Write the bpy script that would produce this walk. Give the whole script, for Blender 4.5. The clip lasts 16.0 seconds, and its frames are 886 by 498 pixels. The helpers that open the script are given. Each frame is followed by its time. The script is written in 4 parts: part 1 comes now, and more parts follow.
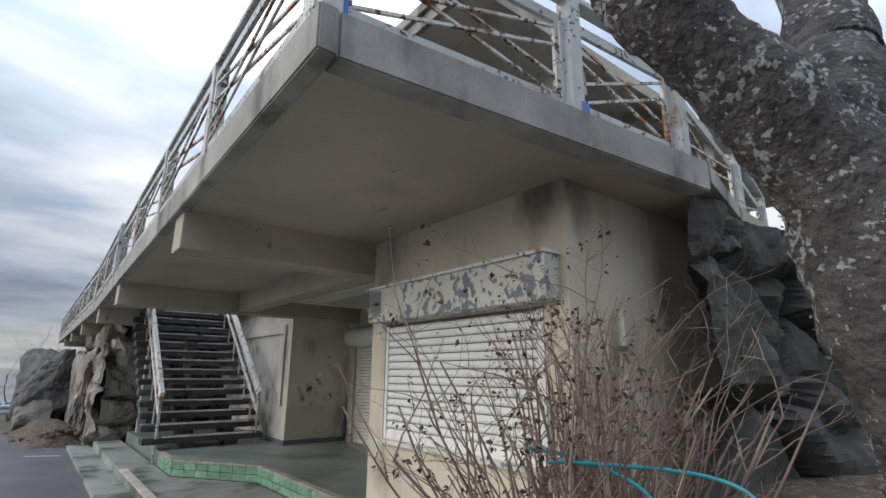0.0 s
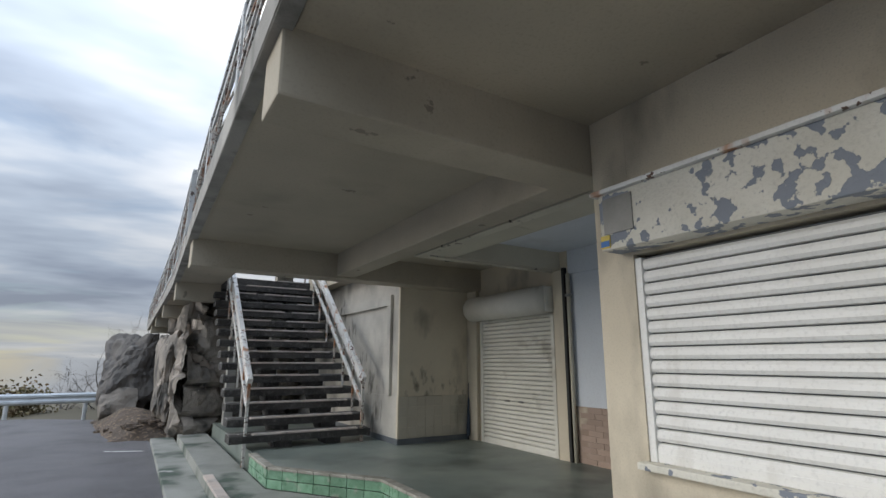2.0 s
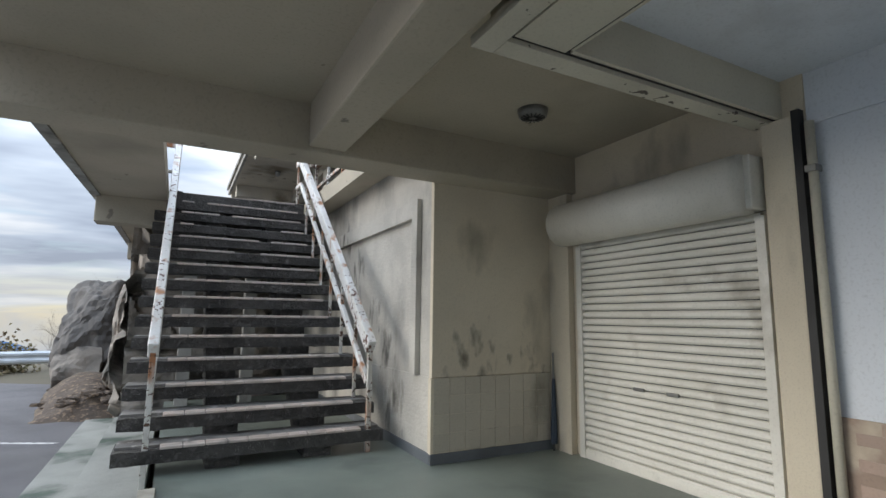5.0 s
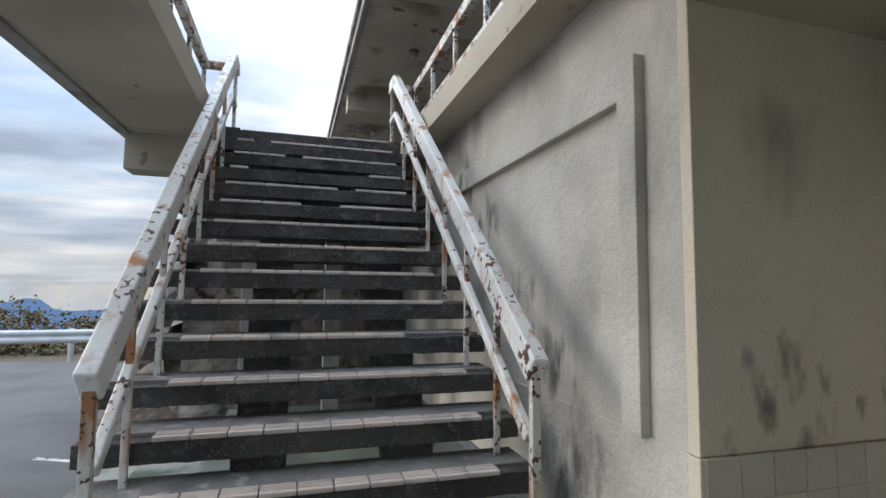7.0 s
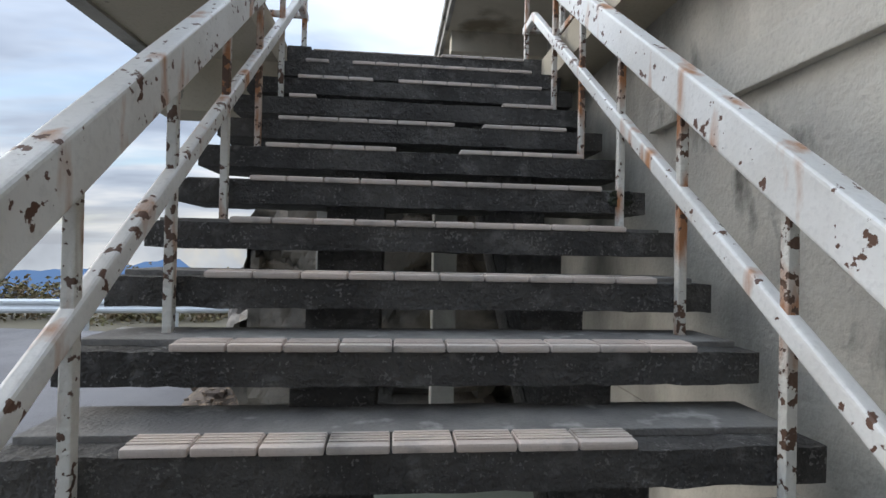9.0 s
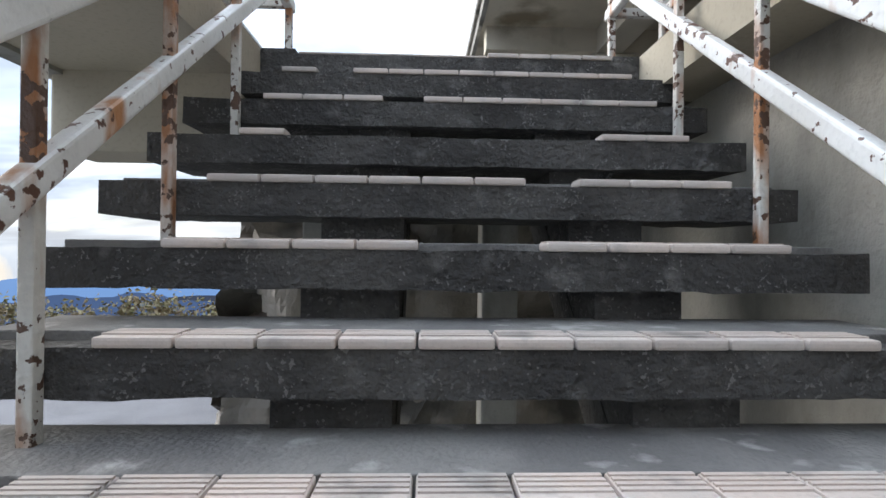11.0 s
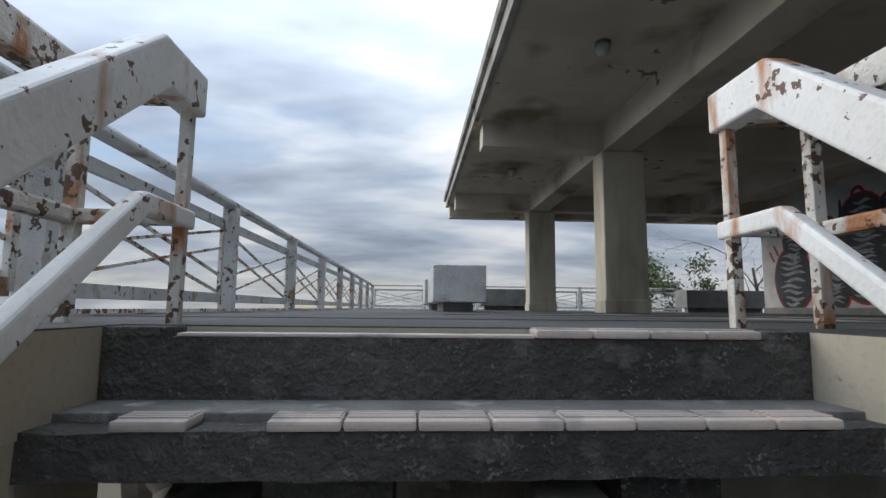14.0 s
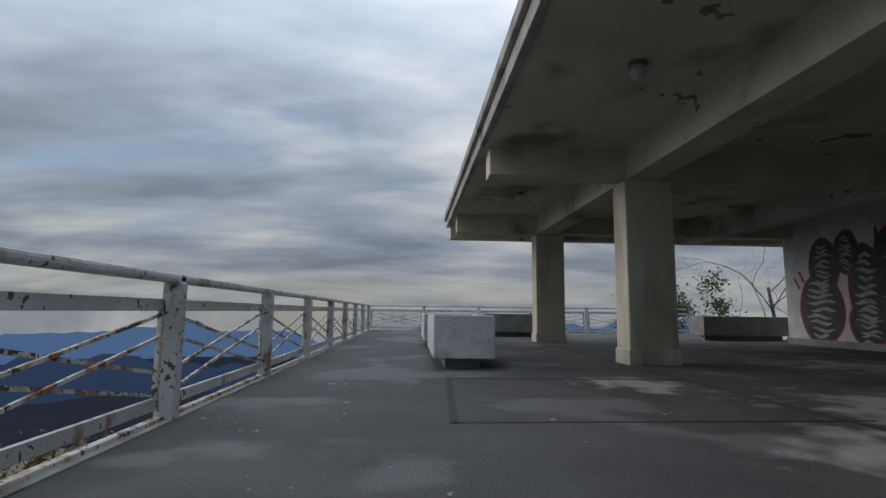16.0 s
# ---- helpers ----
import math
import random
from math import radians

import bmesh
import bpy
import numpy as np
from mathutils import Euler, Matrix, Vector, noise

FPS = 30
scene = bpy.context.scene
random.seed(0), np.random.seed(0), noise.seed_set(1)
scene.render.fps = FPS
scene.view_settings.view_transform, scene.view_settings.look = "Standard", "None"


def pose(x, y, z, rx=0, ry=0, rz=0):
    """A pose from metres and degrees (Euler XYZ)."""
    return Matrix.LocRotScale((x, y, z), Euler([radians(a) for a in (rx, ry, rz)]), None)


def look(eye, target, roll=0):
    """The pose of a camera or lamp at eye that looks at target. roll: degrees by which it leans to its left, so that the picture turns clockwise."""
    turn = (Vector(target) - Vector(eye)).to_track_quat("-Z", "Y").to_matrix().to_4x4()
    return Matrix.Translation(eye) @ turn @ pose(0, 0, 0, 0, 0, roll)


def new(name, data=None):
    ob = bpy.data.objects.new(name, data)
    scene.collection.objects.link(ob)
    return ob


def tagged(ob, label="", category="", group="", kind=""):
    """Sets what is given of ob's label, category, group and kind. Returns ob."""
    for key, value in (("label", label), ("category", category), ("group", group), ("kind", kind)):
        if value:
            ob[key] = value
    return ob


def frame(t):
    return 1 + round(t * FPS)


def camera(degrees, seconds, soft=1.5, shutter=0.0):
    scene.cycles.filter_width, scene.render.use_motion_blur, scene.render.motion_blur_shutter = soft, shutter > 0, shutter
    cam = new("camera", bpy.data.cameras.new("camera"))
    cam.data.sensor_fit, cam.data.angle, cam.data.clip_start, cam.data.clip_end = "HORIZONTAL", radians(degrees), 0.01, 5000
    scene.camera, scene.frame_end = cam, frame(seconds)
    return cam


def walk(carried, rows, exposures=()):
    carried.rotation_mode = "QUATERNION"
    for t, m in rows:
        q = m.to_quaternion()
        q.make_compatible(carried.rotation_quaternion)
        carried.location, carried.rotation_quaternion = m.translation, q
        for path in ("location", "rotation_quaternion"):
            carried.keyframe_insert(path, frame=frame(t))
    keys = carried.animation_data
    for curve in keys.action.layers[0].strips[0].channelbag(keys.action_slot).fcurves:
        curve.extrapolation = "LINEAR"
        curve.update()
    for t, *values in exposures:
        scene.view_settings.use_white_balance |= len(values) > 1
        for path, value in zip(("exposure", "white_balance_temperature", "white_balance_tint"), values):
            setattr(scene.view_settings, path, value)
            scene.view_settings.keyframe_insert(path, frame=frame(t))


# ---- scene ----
cam = camera(82.5, 16.0)
PATH = [
    (0, (-1.637, -12.503, 1.286), (-0.428, -10.985, 1.767), 0.5),
    (0.5, (-1.592, -11.764, 1.302), (-0.502, -10.153, 1.767), 0.2),
    (1, (-1.494, -11.18, 1.266), (-0.455, -9.534, 1.728), 0.1),
    (1.5, (-1.391, -10.554, 1.219), (-0.375, -8.891, 1.669), 0.2),
    (2, (-1.211, -9.954, 1.181), (-0.201, -8.283, 1.616), 0.2),
    (2.5, (-0.993, -9.39, 1.142), (0.007, -7.702, 1.534), 0.3),
    (3, (-0.734, -8.879, 1.116), (0.262, -7.174, 1.438), 0.4),
    (3.5, (-0.486, -8.349, 1.127), (0.516, -6.641, 1.403), 0.2),
    (3.7, (-0.365, -8.143, 1.127), (0.636, -6.433, 1.401), 0.2),
    (5.8, (0.71, -5.845, 1.211), (1.534, -4.039, 1.458), 0.9),
    (6, (0.774, -5.617, 1.239), (1.575, -3.799, 1.469), 0.9),
    (6.5, (0.828, -5.02, 1.334), (1.567, -3.17, 1.507), 0.6),
    (7, (0.894, -4.431, 1.232), (1.458, -2.519, 1.393), 0.6),
    (7.5, (0.912, -3.907, 1.24), (1.336, -1.957, 1.362), 0.9),
    (8, (0.968, -3.413, 1.329), (1.295, -1.442, 1.43), 0.8),
    (8.2, (0.935, -3.253, 1.358), (1.229, -1.277, 1.438), 1.0),
    (10.3, (0.946, -1.8, 1.689), (1.071, 0.196, 1.677), 0.5),
    (10.5, (0.957, -1.692, 1.773), (1.081, 0.304, 1.763), 0.4),
    (11, (0.951, -1.451, 1.893), (1.022, 0.548, 1.904), 0.6),
    (11.5, (0.914, -1.297, 2.098), (0.993, 0.7, 2.158), 0.4),
    (12, (0.917, -1.105, 2.267), (0.988, 0.89, 2.38), 0.5),
    (12.5, (0.934, -0.928, 2.455), (1.002, 1.065, 2.61), 0.7),
    (13, (0.98, -0.747, 2.611), (1.059, 1.243, 2.798), 0.4),
    (13.5, (0.929, -0.552, 2.77), (1.017, 1.435, 2.982), 0.5),
    (14, (0.924, -0.34, 2.905), (1.039, 1.643, 3.138), 0.6),
    (14.5, (0.897, -0.128, 3.068), (1.007, 1.855, 3.308), 0.5),
    (15, (0.907, 0.074, 3.229), (1.021, 2.055, 3.479), 0.4),
    (15.5, (0.924, 0.344, 3.382), (1.045, 2.325, 3.629), 0.6),
    (16, (0.929, 0.546, 3.559), (1.048, 2.527, 3.805), 0.7),
]
walk(cam, [(t, look(eye, target, roll)) for t, eye, target, roll in PATH],
     exposures=[(0, 0.75), (1, 0.75), (2, 0.8), (2.5, 0.95), (3.5, 1.1), (6, 1.45), (7, 1.25), (8, 0.95), (10.5, 1.85), (12, 1.65), (13, 1.2), (14, 0.85), (15, 0.35), (16, 0.2)])

# ---- light ----
world = bpy.data.worlds.new("sky")
scene.world = world
world.use_nodes = True


def build_sky():
    nt = world.node_tree
    nt.nodes.clear()
    N, L = nt.nodes.new, nt.links.new
    out, bg = N("ShaderNodeOutputWorld"), N("ShaderNodeBackground")
    sky = N("ShaderNodeTexSky")
    sky.sky_type, sky.sun_disc = "NISHITA", False
    sky.sun_elevation, sky.sun_rotation = radians(22), radians(-72)
    sky.altitude, sky.dust_density = 800, 0.6
    dim = N("ShaderNodeVectorMath"); dim.operation = "SCALE"; dim.inputs[3].default_value = 0.12
    L(sky.outputs[0], dim.inputs[0])
    tc, sep = N("ShaderNodeTexCoord"), N("ShaderNodeSeparateXYZ")
    L(tc.outputs["Generated"], sep.inputs[0])
    # clouds lie on a flat layer: direction divided by its height
    h = N("ShaderNodeMath"); h.operation = "MAXIMUM"; h.inputs[1].default_value = 0.0
    L(sep.outputs[2], h.inputs[0])
    ha = N("ShaderNodeMath"); ha.operation = "ADD"; ha.inputs[1].default_value = 0.16
    L(h.outputs[0], ha.inputs[0])
    div = N("ShaderNodeVectorMath"); div.operation = "DIVIDE"
    comb = N("ShaderNodeCombineXYZ")
    for i in range(3):
        L(ha.outputs[0], comb.inputs[i])
    L(tc.outputs["Generated"], div.inputs[0]); L(comb.outputs[0], div.inputs[1])
    mp = N("ShaderNodeMapping"); mp.inputs["Scale"].default_value = (0.75, 1.35, 1.0); mp.inputs["Rotation"].default_value = (0, 0, radians(-18))
    L(div.outputs[0], mp.inputs[0])
    n1 = N("ShaderNodeTexNoise"); n1.inputs["Scale"].default_value = 0.95; n1.inputs["Detail"].default_value = 7; n1.inputs["Roughness"].default_value = 0.55
    n1.inputs["Distortion"].default_value = 0.5
    L(mp.outputs[0], n1.inputs["Vector"])
    cover = N("ShaderNodeValToRGB")
    cover.color_ramp.elements[0].position, cover.color_ramp.elements[1].position = 0.26, 0.46
    L(n1.outputs[0], cover.inputs[0])
    n2 = N("ShaderNodeTexNoise"); n2.inputs["Scale"].default_value = 1.2; n2.inputs["Detail"].default_value = 4.5
    L(mp.outputs[0], n2.inputs["Vector"])
    tone = N("ShaderNodeValToRGB")
    e = tone.color_ramp.elements
    e[0].position, e[0].color = 0.36, (0.33, 0.39, 0.50, 1)
    e[1].position, e[1].color = 0.68, (0.90, 0.925, 0.96, 1)
    m = e.new(0.50); m.color = (0.51, 0.59, 0.71, 1)
    L(n2.outputs[0], tone.inputs[0])
    mix = N("ShaderNodeMix"); mix.data_type = "RGBA"
    L(cover.outputs[0], mix.inputs[0]); L(dim.outputs[0], mix.inputs[6]); L(tone.outputs[0], mix.inputs[7])
    # thin bright gap low over the horizon
    low = N("ShaderNodeValToRGB")
    k = low.color_ramp.elements
    k[0].position, k[0].color = 0.0, (0.45, 0.45, 0.45, 1)
    k[1].position, k[1].color = 0.14, (0, 0, 0, 1)
    a = k.new(0.045); a.color = (0.75, 0.75, 0.75, 1)
    b = k.new(0.075); b.color = (0.12, 0.12, 0.12, 1)
    L(h.outputs[0], low.inputs[0])
    ahead = N("ShaderNodeMapRange"); ahead.inputs[1].default_value, ahead.inputs[2].default_value = 0.35, 1.25
    L(sep.outputs[1], ahead.inputs[0])
    gap = N("ShaderNodeMath"); gap.operation = "MULTIPLY"
    L(low.outputs[0], gap.inputs[0]); L(ahead.outputs[0], gap.inputs[1])
    mix2 = N("ShaderNodeMix"); mix2.data_type = "RGBA"; mix2.inputs[7].default_value = (0.95, 0.93, 0.86, 1)
    L(gap.outputs[0], mix2.inputs[0]); L(mix.outputs[2], mix2.inputs[6])
    # an overcast sky is brightest overhead
    pw = N("ShaderNodeMath"); pw.operation = "POWER"; pw.inputs[1].default_value = 1.5
    L(h.outputs[0], pw.inputs[0])
    grad = N("ShaderNodeMath"); grad.operation = "MULTIPLY_ADD"; grad.inputs[1].default_value, grad.inputs[2].default_value = 1.75, 0.36
    L(pw.outputs[0], grad.inputs[0])
    L(mix2.outputs[2], bg.inputs[0]); L(grad.outputs[0], bg.inputs[1])
    L(bg.outputs[0], out.inputs[0])


build_sky()
sun = new("sun", bpy.data.lights.new("sun", "SUN"))
sun.data.energy, sun.data.angle, sun.data.color = 1.0, radians(40), (1.0, 0.94, 0.86)
sun.matrix_world = look((0, 0, 30), (26.6, -8.7, 18.7))

# ---- materials ----


def mat(name, base, alt=None, scale=3.0, rough=0.8, bump=0.25, fine=60.0, stain=None, stain_scale=1.2, stain_at=0.56, soft=0.12,
        streak=1.0, patch=None, patch_scale=6.0, patch_at=0.6, metal=0.0, coat=0.0, spread=0.0, relief=0.0, blots=(), blot=(0.07, 0.065, 0.055), blot_scale=9.0, blot_at=0.42, blot_lift=0.09):
    """A worn surface: two base tones, a stain layer (streak > 1 stretches it upright), a hard-edged patch layer, fine grain."""
    m = bpy.data.materials.new(name)
    m.use_nodes = True
    nt = m.node_tree
    nt.nodes.clear()
    N, L = nt.nodes.new, nt.links.new
    out, b = N("ShaderNodeOutputMaterial"), N("ShaderNodeBsdfPrincipled")
    L(b.outputs[0], out.inputs[0])
    pos = N("ShaderNodeNewGeometry").outputs["Position"]

    def noise_of(sc, detail=5, stretch=1.0):
        n = N("ShaderNodeTexNoise")
        n.inputs["Scale"].default_value, n.inputs["Detail"].default_value = sc, detail
        if stretch != 1.0:
            mp = N("ShaderNodeMapping"); mp.inputs["Scale"].default_value = (1, 1, 1 / stretch)
            L(pos, mp.inputs[0]); L(mp.outputs[0], n.inputs["Vector"])
        else:
            L(pos, n.inputs["Vector"])
        return n.outputs[0]

    def step(value, at, width):
        r = N("ShaderNodeMapRange")
        r.inputs[1].default_value, r.inputs[2].default_value = at, at + width
        L(value, r.inputs[0])
        return r.outputs[0]

    def blend(f, x, y):
        mx = N("ShaderNodeMix"); mx.data_type = "RGBA"
        L(f, mx.inputs[0])
        for i, v in ((6, x), (7, y)):
            if isinstance(v, tuple):
                mx.inputs[i].default_value = (*v, 1)
            else:
                L(v, mx.inputs[i])
        return mx.outputs[2]

    alt = alt or tuple(c * 0.75 for c in base)
    col = blend(step(noise_of(scale), 0.38, 0.25), base, alt)
    grain = noise_of(fine, 3)
    dark = tuple(c * 0.55 for c in base)
    g = step(grain, 0.52, 0.3)
    half = N("ShaderNodeMath"); half.operation = "MULTIPLY"; half.inputs[1].default_value = 0.4
    L(g, half.inputs[0])
    col = blend(half.outputs[0], col, dark)
    rough_out = None
    if stain:
        col = blend(step(noise_of(stain_scale, 7, streak), stain_at, soft), col, stain)
    height = grain
    # patches of mould or wear round given spots: centre and radius, broken up by noise
    for spot, radius in blots:
        away = N("ShaderNodeVectorMath"); away.operation = "DISTANCE"; away.inputs[1].default_value = spot
        L(pos, away.inputs[0])
        fall = N("ShaderNodeMapRange"); fall.inputs[1].default_value, fall.inputs[2].default_value = radius * 0.15, radius
        fall.inputs[3].default_value, fall.inputs[4].default_value = blot_lift, -0.30
        L(away.outputs["Value"], fall.inputs[0])
        add = N("ShaderNodeMath"); add.operation = "ADD"
        L(noise_of(blot_scale, 9, streak), add.inputs[0]); L(fall.outputs[0], add.inputs[1])
        f = step(add.outputs[0], blot_at + 0.08, 0.22)
        share = N("ShaderNodeMath"); share.operation = "MULTIPLY"; share.inputs[1].default_value = 0.85
        L(f, share.inputs[0])
        col = blend(share.outputs[0], col, blot)
    if patch:
        both = N("ShaderNodeMix")
        both.inputs[0].default_value = 0.38
        L(noise_of(patch_scale, 8), both.inputs[2]); L(noise_of(patch_scale / 6, 4), both.inputs[3])
        f = step(both.outputs[0], patch_at - 0.012, 0.012)
        col = blend(f, col, patch)
        add = N("ShaderNodeMath"); add.operation = "SUBTRACT"
        L(grain, add.inputs[0]); L(f, add.inputs[1])
        height = add.outputs[0]
    if relief:
        n = noise_of(relief, 6)
        ad = N("ShaderNodeMath"); ad.operation = "MULTIPLY_ADD"; ad.inputs[1].default_value = 3.0
        L(n, ad.inputs[0]); L(height, ad.inputs[2])
        height = ad.outputs[0]
    if spread:
        oi, hs = N("ShaderNodeObjectInfo"), N("ShaderNodeHueSaturation")
        mr = N("ShaderNodeMapRange"); mr.inputs[3].default_value, mr.inputs[4].default_value = 1 - spread, 1 + spread
        L(oi.outputs["Random"], mr.inputs[0]); L(mr.outputs[0], hs.inputs["Value"]); L(col, hs.inputs["Color"])
        col = hs.outputs[0]
    L(col, b.inputs["Base Color"])
    rr = N("ShaderNodeMapRange"); rr.inputs[3].default_value, rr.inputs[4].default_value = max(rough - 0.12, 0.05), min(rough + 0.1, 1)
    L(noise_of(scale * 2.3), rr.inputs[0]); L(rr.outputs[0], b.inputs["Roughness"])
    b.inputs["Metallic"].default_value = metal
    b.inputs["Coat Weight"].default_value = coat
    if bump:
        bp = N("ShaderNodeBump"); bp.inputs["Strength"].default_value = bump; bp.inputs["Distance"].default_value = 0.01
        L(height, bp.inputs["Height"]); L(bp.outputs[0], b.inputs["Normal"])
    return m


M_WALL = mat("beige_plaster", (0.66, 0.59, 0.46), (0.58, 0.515, 0.40), 1.2, 0.85, 0.3, 90, stain=(0.19, 0.17, 0.13), stain_scale=1.9, stain_at=0.54, soft=0.22, streak=2,
             blots=(((2.62, -3.0, 0.8), 0.62), ((3.2, -3.0, 0.75), 0.4), ((2.75, -3.0, 0.2), 0.55)), blot=(0.09, 0.08, 0.06))
M_LIGHTWALL = mat("pale_plaster", (0.56, 0.535, 0.475), (0.44, 0.42, 0.375), 1.8, 0.85, 0.35, 70, stain=(0.17, 0.165, 0.15), stain_scale=1.5, stain_at=0.50, soft=0.22, streak=2.2, relief=30,
                  blots=(((2.25, -2.15, 0.35), 0.7), ((2.25, -1.95, 0.85), 0.45), ((2.25, -1.5, 1.25), 0.5), ((2.25, -1.0, 1.7), 0.5), ((2.25, -0.5, 2.1), 0.45)), blot=(0.07, 0.068, 0.06))
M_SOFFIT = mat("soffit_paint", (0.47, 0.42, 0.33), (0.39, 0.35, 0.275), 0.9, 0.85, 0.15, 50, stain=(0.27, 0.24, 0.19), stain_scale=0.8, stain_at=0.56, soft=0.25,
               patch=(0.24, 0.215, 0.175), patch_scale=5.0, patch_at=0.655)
M_ROOF = mat("roof_soffit", (0.60, 0.55, 0.45), (0.50, 0.455, 0.37), 0.9, 0.85, 0.2, 50, stain=(0.24, 0.20, 0.14), stain_scale=0.75, stain_at=0.56, soft=0.12,
             patch=(0.19, 0.165, 0.125), patch_scale=4.0, patch_at=0.635)
M_EDGE = mat("weathered_concrete", (0.40, 0.385, 0.35), (0.27, 0.26, 0.235), 2.0, 0.9, 0.4, 60, stain=(0.09, 0.09, 0.08), stain_scale=2.8, stain_at=0.52, soft=0.2, streak=2.5)
M_TREAD = mat("dark_step_concrete", (0.082, 0.078, 0.073), (0.042, 0.04, 0.038), 3.0, 0.95, 0.9, 95, stain=(0.14, 0.136, 0.128), stain_scale=14.0, stain_at=0.56, soft=0.2, relief=34,
              patch=(0.16, 0.155, 0.147), patch_scale=95, patch_at=0.60)
M_TREADTOP = mat("step_mortar", (0.22, 0.212, 0.20), (0.14, 0.135, 0.13), 5.0, 0.95, 0.6, 80, stain=(0.36, 0.35, 0.33), stain_scale=9, stain_at=0.6, soft=0.1)
M_NOSING = mat("nosing_tile", (0.55, 0.465, 0.41), (0.47, 0.425, 0.39), 4.0, 0.6, 0.15, 120, stain=(0.19, 0.175, 0.16), stain_scale=8, stain_at=0.58, soft=0.2, spread=0.12)
M_PAINT = mat("chipped_white_paint", (0.76, 0.76, 0.74), (0.66, 0.65, 0.62), 3.5, 0.45, 0.15, 60, stain=(0.42, 0.20, 0.09), stain_scale=8.0, stain_at=0.57, soft=0.12, streak=4,
              patch=(0.11, 0.055, 0.035), patch_scale=27, patch_at=0.595)
M_RUSTY = mat("rusty_white_paint", (0.66, 0.65, 0.61), (0.55, 0.53, 0.48), 3.5, 0.55, 0.6, 60, stain=(0.36, 0.16, 0.07), stain_scale=8.0, stain_at=0.50, soft=0.12, streak=3,
              patch=(0.10, 0.055, 0.035), patch_scale=32, patch_at=0.555)
M_RAIL = mat("weathered_rail_paint", (0.55, 0.56, 0.55), (0.42, 0.43, 0.42), 2.5, 0.5, 0.5, 60, stain=(0.25, 0.15, 0.09), stain_scale=5.0, stain_at=0.60, soft=0.1, streak=2,
             patch=(0.09, 0.065, 0.05), patch_scale=28, patch_at=0.59)
M_BLUE = mat("blue_paint", (0.03, 0.14, 0.42), (0.05, 0.2, 0.5), 5, 0.5, 0.3, 80, patch=(0.6, 0.6, 0.58), patch_scale=20, patch_at=0.62)
M_FLOOR = mat("green_floor_paint", (0.15, 0.18, 0.16), (0.22, 0.25, 0.22), 1.1, 0.42, 0.2, 70, stain=(0.075, 0.09, 0.08), stain_scale=1.4, stain_at=0.52, soft=0.2,
              patch=(0.26, 0.28, 0.26), patch_scale=2.8, patch_at=0.70)
M_LANDING = mat("mossy_cement", (0.30, 0.305, 0.28), (0.20, 0.21, 0.185), 1.6, 0.75, 0.4, 60, stain=(0.06, 0.085, 0.065), stain_scale=1.7, stain_at=0.53, soft=0.12,
                patch=(0.38, 0.38, 0.36), patch_scale=2.4, patch_at=0.68)
M_GREEN = mat("green_glazed_tile", (0.21, 0.37, 0.25), (0.14, 0.27, 0.17), 7, 0.3, 0.1, 60, stain=(0.33, 0.36, 0.29), stain_scale=6, stain_at=0.6, soft=0.1, spread=0.22)
M_KERBTOP = mat("kerb_cap", (0.36, 0.345, 0.30), (0.25, 0.24, 0.2), 6, 0.8, 0.3, 60)
M_ROAD = mat("asphalt", (0.135, 0.132, 0.138), (0.10, 0.098, 0.102), 1.0, 0.85, 0.9, 140, stain=(0.145, 0.142, 0.142), stain_scale=0.7, stain_at=0.52, soft=0.3)
M_WHITELINE = mat("worn_line_paint", (0.62, 0.62, 0.6), None, 5, 0.8, 0.2, 60, patch=(0.1, 0.1, 0.1), patch_scale=12, patch_at=0.55)
M_SHUT = mat("white_shutter_paint", (0.80, 0.80, 0.77), (0.73, 0.725, 0.69), 2.0, 0.45, 0.1, 60, stain=(0.42, 0.39, 0.33), stain_scale=3.0, stain_at=0.60, soft=0.2, streak=4)
M_SHUTA = mat("cream_shutter_paint", (0.74, 0.72, 0.65), (0.66, 0.64, 0.57), 2.0, 0.45, 0.1, 60, stain=(0.35, 0.32, 0.26), stain_scale=3.0, stain_at=0.60, soft=0.2)
M_SIGN = mat("peeling_sign_paint", (0.68, 0.66, 0.58), (0.6, 0.58, 0.5), 3, 0.6, 0.5, 60, patch=(0.20, 0.225, 0.265), patch_scale=15, patch_at=0.545)
M_PANEL = mat("pale_blue_panel", (0.68, 0.72, 0.77), (0.64, 0.675, 0.72), 1.0, 0.6, 0.05, 60, stain=(0.45, 0.47, 0.5), stain_scale=1.2, stain_at=0.62, soft=0.2)
M_CREAM = mat("cream_board", (0.56, 0.53, 0.43), (0.50, 0.47, 0.38), 1.4, 0.65, 0.08, 60)
M_TRIM = mat("flaking_cream_trim", (0.60, 0.57, 0.47), (0.52, 0.49, 0.40), 2.0, 0.6, 0.3, 60, patch=(0.10, 0.085, 0.07), patch_scale=14, patch_at=0.63)
M_BROWN = mat("brown_wall_tile", (0.41, 0.30, 0.24), (0.36, 0.265, 0.21), 3, 0.4, 0.1, 60, spread=0.1)
M_GROUT = mat("pale_grout", (0.36, 0.27, 0.215), (0.32, 0.24, 0.19), 1.5, 0.9, 0.2, 60, stain=(0.58, 0.51, 0.40), stain_scale=1.6, stain_at=0.56, soft=0.1)
# Skirting paint, used again as painted groove shade behind the shutter slats.
M_SKIRTSHADE = mat("grey_skirting_groove_shade", (0.135, 0.15, 0.165), None, 3, 0.6, 0.2, 60)
M_DARK = mat("black_gasket", (0.02, 0.02, 0.02), None, 3, 0.6, 0.0, 60)
